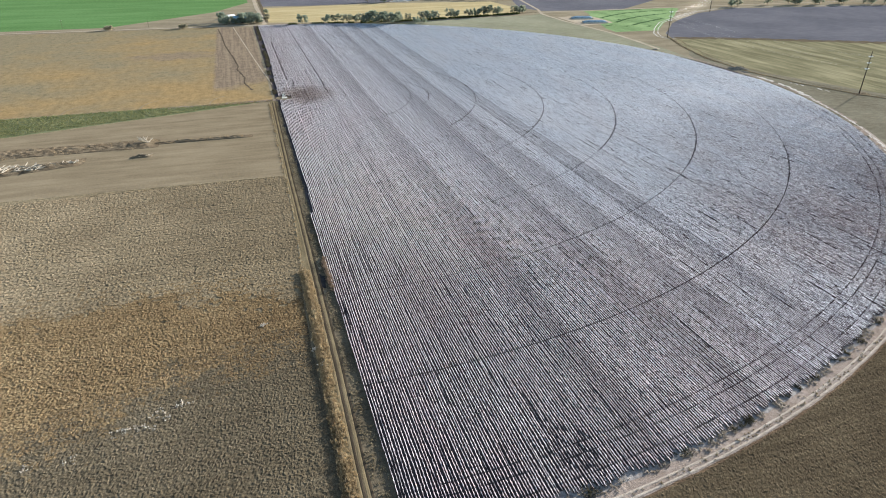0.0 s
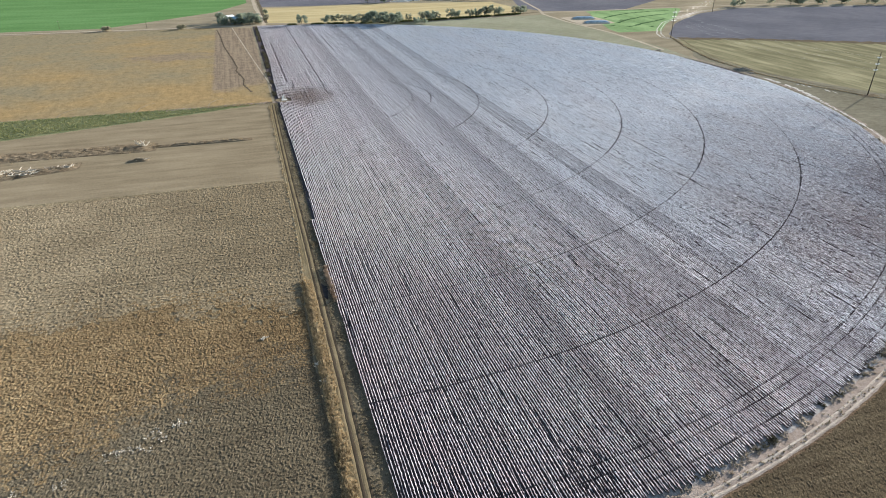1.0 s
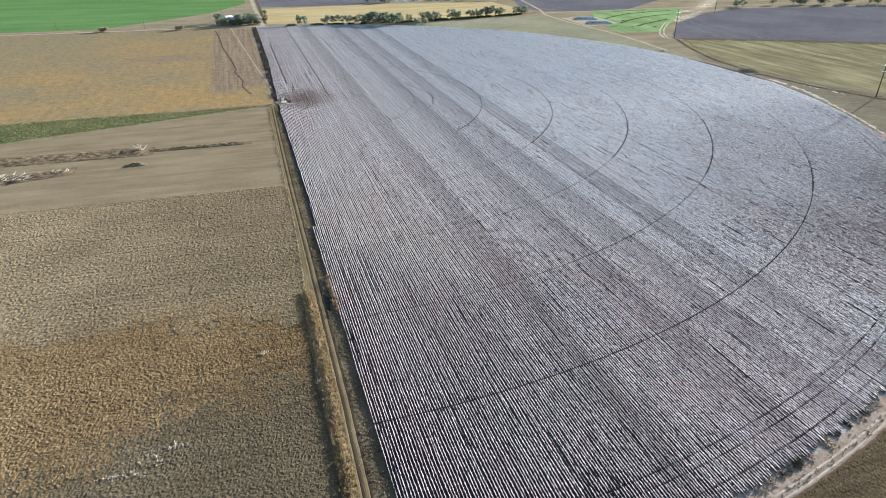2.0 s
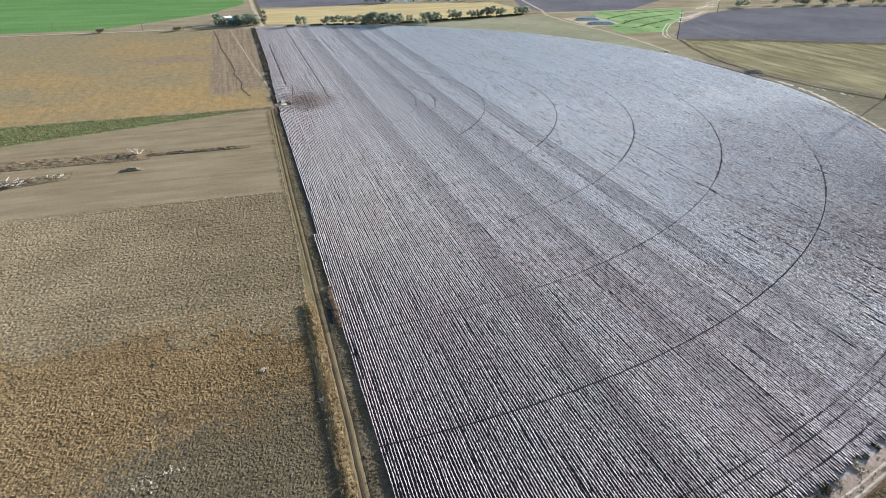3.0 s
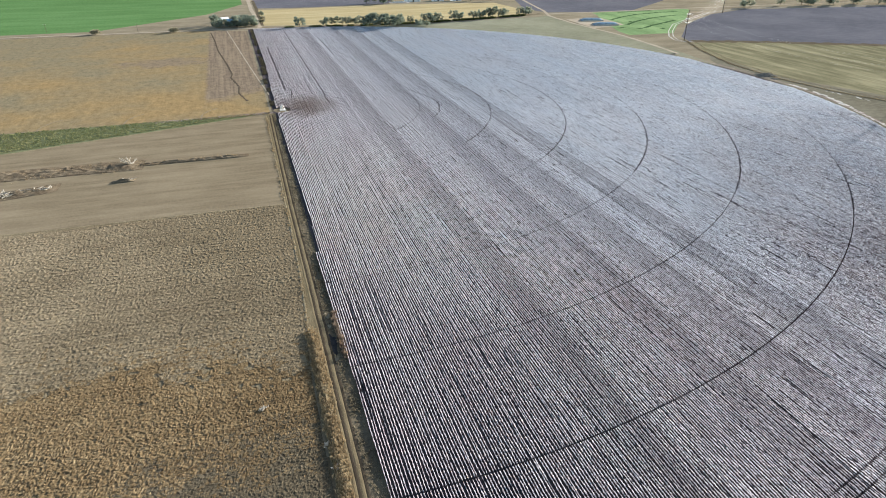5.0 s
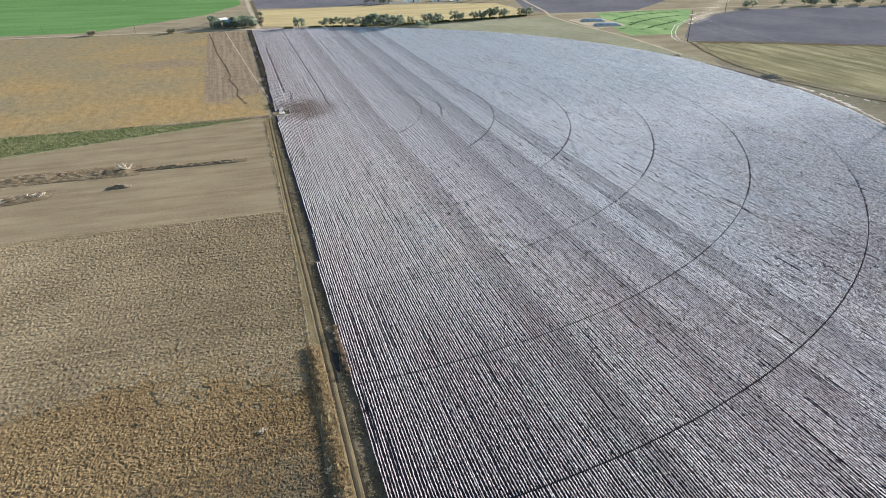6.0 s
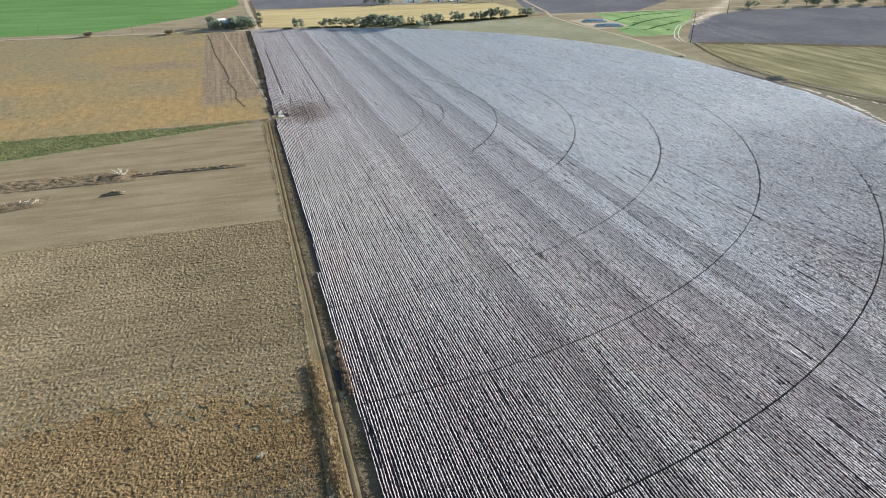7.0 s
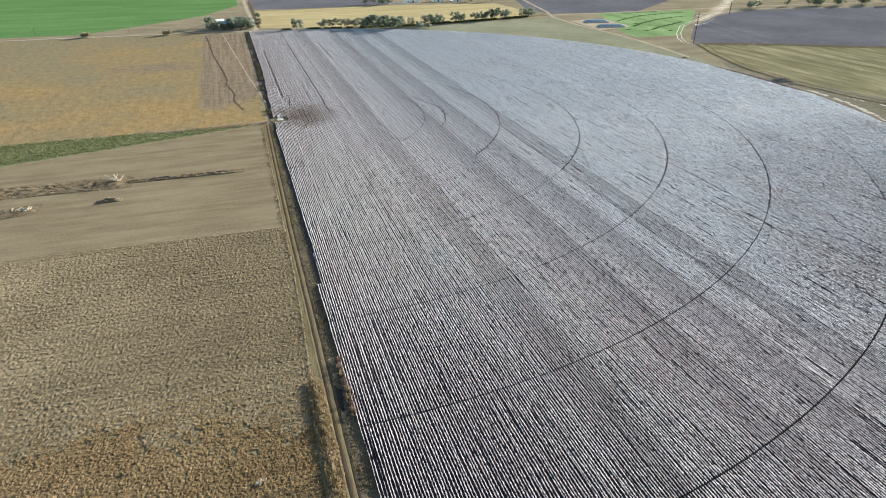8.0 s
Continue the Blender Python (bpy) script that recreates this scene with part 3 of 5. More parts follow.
# The ditch is flat here; its shade is put into the dark colour.
ribbon("ditch_west", [(-1200, 446), (-310, 422.5), (-43, 415.5), (6, 412)], 3.2, 0.07, M_DITCH, "weedy ditch beside the farm road, its shade in the colour", "ditch", 0.25, 4.0, 23)
ribbon("field_margin", [(480, 158), (547, 135.5), (696, 56.5), (1000, -33), (1400, -151)], 15.0, 0.06, M_DARKVERGE, "brown weedy margin between two fields", "verge", 0.35, 6.0, 27)
for swath in ([(490, 349), (524, 372), (560, 390), (603, 400), (643, 404)], [(484, 300), (519, 327), (558, 348), (591, 360), (615, 365)], [(490, 268), (515, 285), (544, 300), (575, 318)],
              [(455, 276), (468, 280)], [(545, 418), (567, 421), (610, 424)], [(500, 320), (508, 326)], [(505, 252), (513, 258)], [(476, 262), (484, 266)]):
    ribbon("alfalfa_swath", swath, 5.0, 0.065, M_SWATH, "dark green cut swath in alfalfa", "swath", 0.25, 2.5, 24)
# Grassy track; the trees' shadow band is laid in as dark colour.
ribbon("road_tree_shade", [(8, 416), (60, 408), (185, 402), (300, 412), (392, 432), (426, 440)], 13.0, 0.075, M_DITCH, "grassy strip under trees, darkened for their shade", "road", 0.15, 6.0, 10)
ribbon("road_north", [(8, 416), (11, 455), (7, 618), (8, 754), (9, 1500)], 6.0, 0.075, M_PALEROAD, "pale farm road", "road", 0.1, 6.0, 11)
ribbon("road_north_verge", [(13, 440), (15, 618), (16, 760)], 5.0, 0.085, M_DARKVERGE, "dark ditch beside the road", "verge", 0.2, 6.0, 12)
ribbon("road_far_east", [(430, 436), (511, 434), (674, 435), (900, 428), (1500, 405)], 5.0, 0.08, M_PALEROAD, "pale farm road", "road", 0.1, 6.0, 13)
for dx, w in ((0, 3.0), (9, 1.0)):
    ribbon("ditch_east", [(474 + dx, 160), (452 + dx, 110), (430 + dx, 40), (424 + dx, -30), (431 + dx, -80), (446 + dx, -128), (470 + dx, -170), (520 + dx, -250)],
           w, 0.085, M_DITCH, "dark weedy ditch", "ditch", 0.3, 3.0, 14)
ribbon("strip_path", [(-9, -7.5), (-28, -12), (-68, -24), (-182, -54.5), (-420, -117)], 1.6, 0.075, M_BANK, "pale path below the weeds", "path", 0.6, 3.0, 15)
ribbon("strip_dry_edge", [(-7, -4.5), (-28, -5.5), (-85, -6.0)], 4.5, 0.07, M_SANDY, "pale dry edge of the weeds", "path", 0.4, 3.0, 16)
ribbon("tilled_mark", [(-52, 395), (-47, 330), (-44, 266), (-38.4, 210), (-35, 176), (-32, 137), (-33.5, 122), (-31, 108), (-27.5, 84), (-28.8, 63), (-25.6, 47), (-23, 34)], 1.4, 0.10, M_MARK, "dark wandering wheel mark", "mark", 0.3, 2.0, 17)
ribbon("tilled_path", [(-33.2, 411), (-19.5, 222), (-12.4, 126), (-6.2, 50)], 0.9, 0.09, M_PALEROAD, "pale straight trench line", "path", 0.2, 4.0, 18)
ribbon("sorghum_edge", [(-14.8, -173), (-150, -169.3), (-420, -161)], 1.0, 0.08, M_BANK, "pale dry grass edge of the crop", "verge", 0.4, 2.0, 19)
for x0 in (-104, -156, -55, -210):
    ribbon("milo_wheel_mark", [(x0 - 1, -4), (x0, 6), (x0 + 4, 14), (x0 + 10, 20)], 0.9, 0.09, M_PATCH, "curved pale wheel mark", "mark", 0.2, 1.5, 20)

for off, w in ((5, 1.3), (11, 1.6)):
    ribbon("road_corner", [(484 - off, 156), (476 - off * 0.8, 164), (476 - off * 0.8, 176), (488 - off, 198), (512 - off, 232), (552 - off * 0.6, 278 + off * 0.5), (597, 310 + off), (668, 360 + off), (763, 397 + off), (1050, 354 + off)],
           w * 0.7, 0.085, M_SALT, "pale curved track round the ploughed circle", "road", 0.2, 4.0, 22)

# ---- crops, grass and weeds ----
trng = np.random.default_rng(21)


def mound(rng, radius, height, sides=7, blades=3):
    """A leafy plant head: a ragged low dome with a few blades standing out."""
    a = np.sort(rng.uniform(0, 2 * math.pi, sides)) if sides < 6 else np.arange(sides) * 2 * math.pi / sides + rng.normal(0, 0.2, sides)
    r, k = radius * rng.uniform(0.7, 1.25, sides), sides
    rim = np.c_[r * np.cos(a), r * np.sin(a), height * rng.uniform(0.0, 0.25, sides)]
    s = rng.uniform(0.35, 0.65, sides)
    ring = np.c_[r * s * np.cos(a + 0.3), r * s * np.sin(a + 0.3), height * rng.uniform(0.65, 1.0, sides)]
    v = np.concatenate([rim, ring, [[rng.normal(0, radius * 0.15), rng.normal(0, radius * 0.15), height * rng.uniform(0.85, 1.1)]]])
    f = []
    for i in range(k):
        j = (i + 1) % k
        f += [(i, j, k + j), (i, k + j, k + i), (k + i, k + j, 2 * k)]
    tv, tf = tuft(rng, blades, radius * 0.7, height * 1.3, radius * 0.7, 0.10)
    return np.concatenate([v, tv]), np.concatenate([np.array(f), tf + len(v)])


FINE = [mound(trng, 0.40, 0.15, 5, 2) for _ in range(6)]
TALL = [tuft(trng, 9, 0.45, 1.15, 0.5, 0.09) for _ in range(5)]
LOWW = [tuft(trng, 6, 0.4, 0.5, 0.5, 0.14) for _ in range(5)]


def spots(x0, x1, y0, y1, dx, dy, seed, jitter=0.35):
    """Places on rows, each shifted a little."""
    r = np.random.default_rng(seed)
    gx, gy = np.meshgrid(np.arange(x0, x1, dx), np.arange(y0, y1, dy))
    p = np.c_[gx.ravel(), gy.ravel(), np.full(gx.size, 0.05)]
    p[:, 0] += r.normal(0, dx * jitter, len(p))
    p[:, 1] += r.normal(0, dy * jitter, len(p))
    return p


def stuff(name, label, category, mesh):
    return tagged(new(name, mesh), label, category, "", "stuff")


sheet("field_low_soil", [(-125, -620), (-125, -374)] + [(x, float(np.interp(x, (-125, -100, -62, -22), (-374, -364, -343, -336)) + 4 * noise2(np.array([x * 1.0]), np.array([1.0]), 7, 8)[0]
      + 2 * noise2(np.array([x * 1.0]), np.array([5.0]), 2.5, 9)[0])) for x in np.arange(-124, -19.5, 1.5)] + [(-19.0, -338), (-19.0, -620)], 0.06, M_LOWSOIL, "dark soil under low weeds")
p = spots(-175, -17.5, -425, -173.5, 1.0, 0.95, 31, 0.3)
x, y = p[:, 0], p[:, 1]
inside = (x < np.interp(y, EDGE_Y, EDGE_X) - 0.5) & (x > np.interp(y, (-425, -280, -173), (-115, -140, -175)))
keep = trng.uniform(0, 1, len(p))
blend = trng.uniform(-7, 7, len(p))


def canopy(name, label, category, x0, x1, y0, y1, step, inside, gap, height, material, seed, wild=0.5, long=1.0, taper=None):
    """A closed plant cover over part of a rectangle: overlapping ragged domes, one for each plant."""
    r = np.random.default_rng(seed)
    gx, gy = np.meshgrid(np.arange(x0, x1, step), np.arange(y0, y1, step), indexing="ij")
    gx, gy = gx + r.normal(0, step * 0.18, gx.shape), gy + r.normal(0, step * 0.18, gy.shape)
    wx = x0 + (gx - x0) / long
    nx, ny = int((x1 - x0) / long / gap) + 3, int((y1 - y0) / gap) + 3
    px = (np.arange(nx)[:, None] - 0.5 + r.uniform(-0.42, 0.42, (nx, ny))) * gap + x0
    py = (np.arange(ny)[None, :] - 0.5 + r.uniform(-0.42, 0.42, (nx, ny))) * gap + y0
    size, tall = gap * r.uniform(0.65, 1.0, (nx, ny)), height * r.uniform(1 - wild, 1 + wild * 0.6, (nx, ny))
    ci, cj = np.clip(((wx - x0) / gap + 0.5).astype(int), 1, nx - 2), np.clip(((gy - y0) / gap + 0.5).astype(int), 1, ny - 2)
    z = np.zeros_like(gx)
    for di in (-1, 0, 1):
        for dj in (-1, 0, 1):
            i, j = ci + di, cj + dj
            d = np.hypot(wx - px[i, j], gy - py[i, j]) / size[i, j]
            z = np.maximum(z, tall[i, j] * np.sqrt(np.clip(1 - d * d, 0, 1)))
    z = (z + 0.12 * height) * (1 + r.normal(0, 0.24, z.shape)) * (1.0 if taper is None else taper(gx, gy)) + 0.07
    keep = inside(gx, gy)
    k = gx.shape[1]
    i, j = np.meshgrid(np.arange(gx.shape[0] - 1), np.arange(k - 1), indexing="ij")
    ok = keep[:-1, :-1] & keep[1:, :-1] & keep[:-1, 1:] & keep[1:, 1:]
    b = (i * k + j)[ok]
    f = np.stack([b, b + k, b + k + 1, b + 1], 1)
    used = np.unique(f)
    back = np.zeros(gx.size, np.int32)
    back[used] = np.arange(len(used))
    v = np.stack([gx, gy, z], 2).reshape(-1, 3)[used]
    return stuff(name, label, category, mesh_from(name, v, back[f], material))


def crop_line(x, y):
    return -284 - 0.14 * np.clip(x + 66, 0, 60) + 9 * noise2(x, y, 14, 5) + 4 * noise2(x, y, 5, 6)


def weed_line(x, y):
    return np.interp(x, (-100, -62, -22), (-364, -343, -336)) + 7 * noise2(x, y, 13, 8) + 4 * noise2(x, y, 4, 9)


def crop_side(x, y):
    return (x < np.interp(y, EDGE_Y, EDGE_X) - 0.3) & (x > np.interp(y, (-425, -280, -173), (-118, -143, -178)))


canopy("sorghum_plants", "ragged dry sorghum with tan and brown leaves", "crop", -150, -17, -378, -262, 0.31, lambda x, y: crop_side(x, y) & (y < crop_line(x, y) + 20 * noise2(x, y, 1.7, 31) + 4) & (y > weed_line(x, y) + 16 * noise2(x, y, 1.8, 32) - 2), 0.6, 0.22, M_CANOPY, 41,
       taper=lambda x, y: np.clip(0.55 + (crop_line(x, y) - y) / 60, 0.45, 1.0) * np.clip(0.45 + (y - weed_line(x, y)) / 32, 0.4, 1.0))
canopy("sorghum_stubble", "short tan sorghum stubble in faint rows", "crop", -178, -14, -318, -173.5, 0.42, lambda x, y: crop_side(x, y) & (y > crop_line(x, y) - 6), 0.6, 0.14, M_STUBCOVER, 42, 0.9, 1.2,
       taper=lambda x, y: 1.0 + 0.22 * np.sin(2 * math.pi * (y - 0.035 * x + 1.2 * noise2(x, y, 30, 47)) / 2.6))
canopy("low_weeds", "low dull brown weeds and stubble", "weeds", -120, -19, -426, -318, 0.31, lambda x, y: crop_side(x, y) & (y < weed_line(x, y) + 15) & (y > -421 + 6 * noise2(x, y, 3, 33)), 0.48, 0.14, M_LOWCOVER, 43, 0.8)
stuff("sorghum_blades", "dry sorghum leaves standing above the crop", "crop", scatter("sorghum_blades", p[inside & (y < crop_line(x, y) + blend) & (y > weed_line(x, y) + blend) & (keep < 0.1)] + np.array((0, 0, 0.2)), [tuft(trng, 4, 0.4, 0.45, 0.4, 0.12) for _ in range(5)], 0.7, 1.2, M_STALK, 45))
pale = np.array([(-93.6, -360.1), (-83.7, -361.2), (-72.9, -354.8), (-71.5, -353.9), (-68.5, -354.6), (-65.7, -355.3), (-63.9, -350.3), (-61.1, -352.5), (-58.2, -347.6), (-56.8, -347.4)])
pale = np.concatenate([pale + trng.normal(0, 1.0, pale.shape) * (1.3, 0.8) for _ in range(7)])
stuff("pale_tufts", "pale dry grass tufts", "grass", scatter("pale_tufts", np.c_[pale, np.full(len(pale), 0.06)], LOWW, 0.6, 1.2, M_WHITEWEED, 44))
white = np.array([(-33.2, -315.3), (-17.6, -342.3), (-19.0, -334.1)])
white = np.concatenate([white + trng.normal(0, 0.45, white.shape) for _ in range(7)])
stuff("white_tufts", "bleached grass tufts at the edge of the crop", "grass", scatter("white_tufts", np.c_[white, np.full(len(white), 0.3)], LOWW, 0.8, 1.3, M_WHITEWEED, 48))

# tall golden grass on the bank beside the lane
gy, gu = np.meshgrid(np.arange(-432, -279.5, 0.6), np.linspace(-1, 1, 9), indexing="ij")
ends = np.clip((-280 - gy) / 6, 0, 1)
rise = (0.5 + 0.45 * noise2(gy, gy * 0, 3.0, 36) + 0.25 * noise2(gy, gu * 3, 1.2, 37)) * ends * (1 - np.abs(gu) ** 1.6)
bank_v = np.stack([np.interp(gy, (-390, -350, -300), (-17.7, -16.8, -16.2)) + gu * 1.3 + 0.35 * noise2(gy, gy * 0, 6.0, 38), gy, 0.04 + np.maximum(rise, 0)], 2).reshape(-1, 3)
b = (np.arange(len(gy) - 1)[:, None] * 9 + np.arange(8)[None]).ravel()
tagged(new("grass_bank", mesh_from("grass_bank", bank_v, np.stack([b, b + 1, b + 10, b + 9], 1), M_VERGE)), "low ragged earth bank grown with golden grass", "earth bank")
p = spots(-1.7, 2.3, -430, -282, 0.4, 0.42, 51, 0.5)
x, y = p[:, 0], p[:, 1]
dense = 0.85 + 0.3 * noise2(x * 0.3, y, 7, 12) - 0.22 * np.clip(x, 0, 3)
keep = trng.uniform(0, 1, len(p))
p[:, 2] = np.clip(0.5 - 0.35 * np.abs(x), 0.05, 0.5)
p[:, 0] = x + np.interp(y, (-390, -350, -300), (-17.7, -16.8, -16.2))
stuff("bank_grass", "tall golden grass on a bank beside the lane", "grass", scatter("bank_grass", p[keep < dense], TALL, 0.4, 1.05, M_DRY, 52))
p = spots(-0.5, 0.7, -286, -10, 0.5, 0.5, 53, 0.5)
p[:, 0] += np.interp(p[:, 1], EDGE_Y, EDGE_X)
keep = trng.uniform(0, 1, len(p)) < 0.35 + 0.4 * noise2(p[:, 0], p[:, 1], 6, 13)
stuff("lane_grass", "low pale grass along the lane", "grass", scatter("lane_grass", p[keep], LOWW, 0.5, 1.0, M_DRY, 54))
p = spots(0.6, 1.3, -430, -10, 0.4, 0.6, 55, 0.5)
p[:, 0] += np.interp(p[:, 1], LANE_Y, LANE_X)
keep = trng.uniform(0, 1, len(p)) < 0.4
stuff("median_grass", "short grass between the wheel tracks", "grass", scatter("median_grass", p[keep], FINE, 0.3, 0.6, M_DRY, 56))
p = spots(0.0, 1.0, -430, -8, 0.13, 0.7, 57, 0.5)
beside = np.interp(p[:, 1], LANE_Y, LANE_X) + 2.5
p[:, 0] = beside + (np.interp(p[:, 1], (-240, -200), (-7.6, -5.9)) - beside) * np.clip(p[:, 0], 0, 1)
keep = (trng.uniform(0, 1, len(p)) < 0.5 + 0.5 * noise2(p[:, 0], p[:, 1], 4, 14)) & (np.hypot((p[:, 0] + 10.5) / 1.5, (p[:, 1] + 291.5) / 6) > 1)
stuff("verge_weeds", "dull weeds between lane and cotton", "weeds", scatter("verge_weeds", p[keep], LOWW, 0.4, 0.85, M_DULLWEED, 58))
p = np.c_[trng.normal(-7.7, 0.5, 110), trng.uniform(-300, -274, 110), np.full(110, 0.05)]
stuff("russet_weeds", "tall russet weeds beside the cotton", "weeds", scatter("russet_weeds", p, TALL, 0.7, 1.35, M_RUSSET, 59))
p = np.c_[trng.normal(0, 0.9, 1000), trng.uniform(14, 402, 1000), np.full(1000, 0.05)]
p[:, 0] += np.interp(p[:, 1], (18, 72, 123, 182, 390), (-6.6, -5.8, -5.0, -3.2, -3.4)) + 0.8 * noise2(p[:, 1], p[:, 1] * 0, 22, 17)
keep = noise2(p[:, 0] * 0, p[:, 1], 16, 15) > -0.12
stuff("fence_row_weeds", "dark tall weeds along a fence row", "weeds", scatter("fence_row_weeds", p[keep], TALL, 0.6, 1.5, M_HEDGE, 60))

# green wedge
p = spots(-215, -12, -62, -3, 1.3, 1.3, 61, 0.4)
x, y = p[:, 0], p[:, 1]
inside = (y < -4.5) & (y > -5.5 + 0.265 * (x + 9)) & (trng.uniform(0, 1, len(p)) < np.interp(x, (-215, -60, -15), (0.8, 0.6, 0.25)))
stuff("strip_weeds", "dense green weeds in a wedge", "weeds", scatter("strip_weeds", p[inside], LOWW, 0.9, 1.7, M_WEEDGREEN, 62))

p = np.c_[trng.uniform(-60, -9, 260), trng.uniform(-9, -3, 260), np.full(260, 0.06)]
stuff("strip_dry_grass", "pale dry grass where the green wedge thins out", "grass", scatter("strip_dry_grass", p, LOWW, 0.6, 1.3, M_DRY, 65))

# weeds on the rim of the circle
a = np.radians(trng.uniform(-91, -20, 2600))
r = 411.9 + trng.normal(0, 0.9, len(a))
p = np.c_[r * np.cos(a), r * np.sin(a), np.full(len(a), 0.06)]
keep = noise2(np.degrees(a) * 7, r, 4, 16) > -0.1
stuff("rim_weeds", "dull weeds at the ends of the cotton rows", "weeds", scatter("rim_weeds", p[keep], LOWW, 0.5, 1.2, M_PALEWEED, 63))
a = np.radians(trng.uniform(-91, -45, 240))
r = 415.8 + trng.normal(0, 0.5, len(a))
p = np.c_[r * np.cos(a), r * np.sin(a), np.full(len(a), 0.1)]
stuff("track_weeds", "small weeds in the sandy track", "weeds", scatter("track_weeds", p, LOWW, 0.5, 0.9, M_DULLWEED, 64))
canopy("south_stubble", "short brown stubble with low weeds", "crop", 0, 236, -450, -336, 0.42, lambda x, y: (np.hypot(x, y) > 418.0) & (y > -446 + 3 * noise2(x, x * 0, 9, 34)) & (x < 231 + 4 * noise2(y, y * 0, 9, 35)), 0.5, 0.1, M_SOUTHCOVER, 46, 0.8)
a = np.radians(trng.choice((-84.6, -80.5, -77.2, -74.8, -73.9, -70.6, -69.8, -66.0, -62.1, -58.0, -88.2), 120)) + trng.normal(0, 0.0018, 120)
a = np.concatenate([a, np.radians(trng.uniform(-91, -22, 1500))])
r = 411.6 + trng.normal(0, 0.8, len(a))
keep = (np.arange(len(a)) < 120) | (noise2(np.degrees(a) * 7.2, a * 0, 6, 39) > 0.4)
a, r = a[keep], r[keep]
stuff("rim_bushes", "dark low bushes at the edge of the cotton", "weeds", scatter("rim_bushes", np.c_[r * np.cos(a), r * np.sin(a), np.full(len(a), 0.06)], LOWW, 0.6, 1.5, M_HEDGE, 68))
# ditch weeds on the east side
p = np.c_[trng.uniform(420, 500, 2600), trng.uniform(-200, 165, 2600), np.full(2600, 0.1)]
line = np.interp(p[:, 1], (-200, -128, -80, -30, 40, 110, 160), (487, 446, 431, 424, 430, 452, 474))
p[:, 0] = line + np.where(trng.uniform(0, 1, 2600) < 0.92, 0, 9) + trng.normal(0, 0.9, 2600)
stuff("ditch_weeds", "dark weeds in a ditch", "weeds", scatter("ditch_weeds", p, LOWW, 0.55, 1.2, M_DULLWEED, 67))


# Weeds added to deepen the band of tree shade along the ground.
u = trng.uniform(0, 1, 2200)
hx = 40 + u * 360
hy = np.interp(hx, (40, 60, 185, 300, 392, 400), (408, 408, 398, 412, 430, 434)) + trng.normal(0, 2.2, 2200)
keep = noise2(hx, hx * 0, 9, 41) > -0.45
stuff("shade_weeds", "dark tall weeds added to deepen the shade under the trees", "weeds", scatter("shade_weeds", np.c_[hx, hy, np.full(2200, 0.08)][keep], TALL, 1.0, 2.4, M_WEED, 69))


# ---- washed-out bank in the pasture ----
def berm(name, x0, x1, y_mid, half, height, material, seed, label, category, step=0.9):
    """A long low heap of earth with a rough top."""
    xs, ys = np.arange(x0, x1 + step, step), np.linspace(-half, half, 15)
    gx, gy = np.meshgrid(xs, ys, indexing="ij")
    u = np.clip(1 - np.abs(gy) / half, 0, 1)
    ends = np.clip(np.minimum(gx - x0, x1 - gx) / min(8, (x1 - x0) / 4), 0, 1)
    z = height * ends * np.sqrt(u) * (0.6 + 0.22 * noise2(gx, gy * 2, 7, seed) + 0.3 * noise2(gx, gy * 2, 1.9, seed + 1))
    z = np.maximum(z, 0.0) + 0.03
    mid = y_mid(gx) if callable(y_mid) else y_mid
    v = np.stack([gx, gy + mid, z], 2).reshape(-1, 3)
    k = len(ys)
    i, j = np.meshgrid(np.arange(len(xs) - 1), np.arange(k - 1), indexing="ij")
    b = (i * k + j).ravel()
    f = np.stack([b, b + k, b + k + 1, b + 1], 1)
    return tagged(new(name, mesh_from(name, v, f, material)), label, category)


berm("earth_bank", -190, -84, lambda x: -92.0 - 0.035 * (x + 100), 9.0, 1.3, M_BROKEN, 71, "long eroded earth bank with dry weeds in a pasture", "earth bank")
berm("earth_bank", -90, -28, lambda x: -92.5 - 0.02 * (x + 100), 2.8, 1.2, M_BROKEN, 75, "narrow eroded earth bank tapering out in a pasture", "earth bank", 0.7)
p = np.c_[trng.uniform(-185, -34, 520), trng.normal(-92.5, 4.0, 520), np.full(520, 0.25)]
p[:, 1] = np.where(p[:, 0] > -85, -92.5 + (p[:, 1] + 92) * 0.35, p[:, 1])
stuff("bank_weeds", "dull dry weeds on the eroded bank", "weeds", scatter("bank_weeds", p, LOWW, 0.5, 1.1, M_DRY, 72))
berm("brush_heap", -98, -86, -117.0, 2.0, 1.7, M_DITCH, 73, "dark heap of earth and brush in the pasture", "brush heap", 0.6)
berm("brush_mound", -172, -122, lambda x: -122 + 0.22 * (x + 150), 6.5, 1.6, M_BROKEN, 74, "low mound with grey dead branches", "brush mound", 0.7)


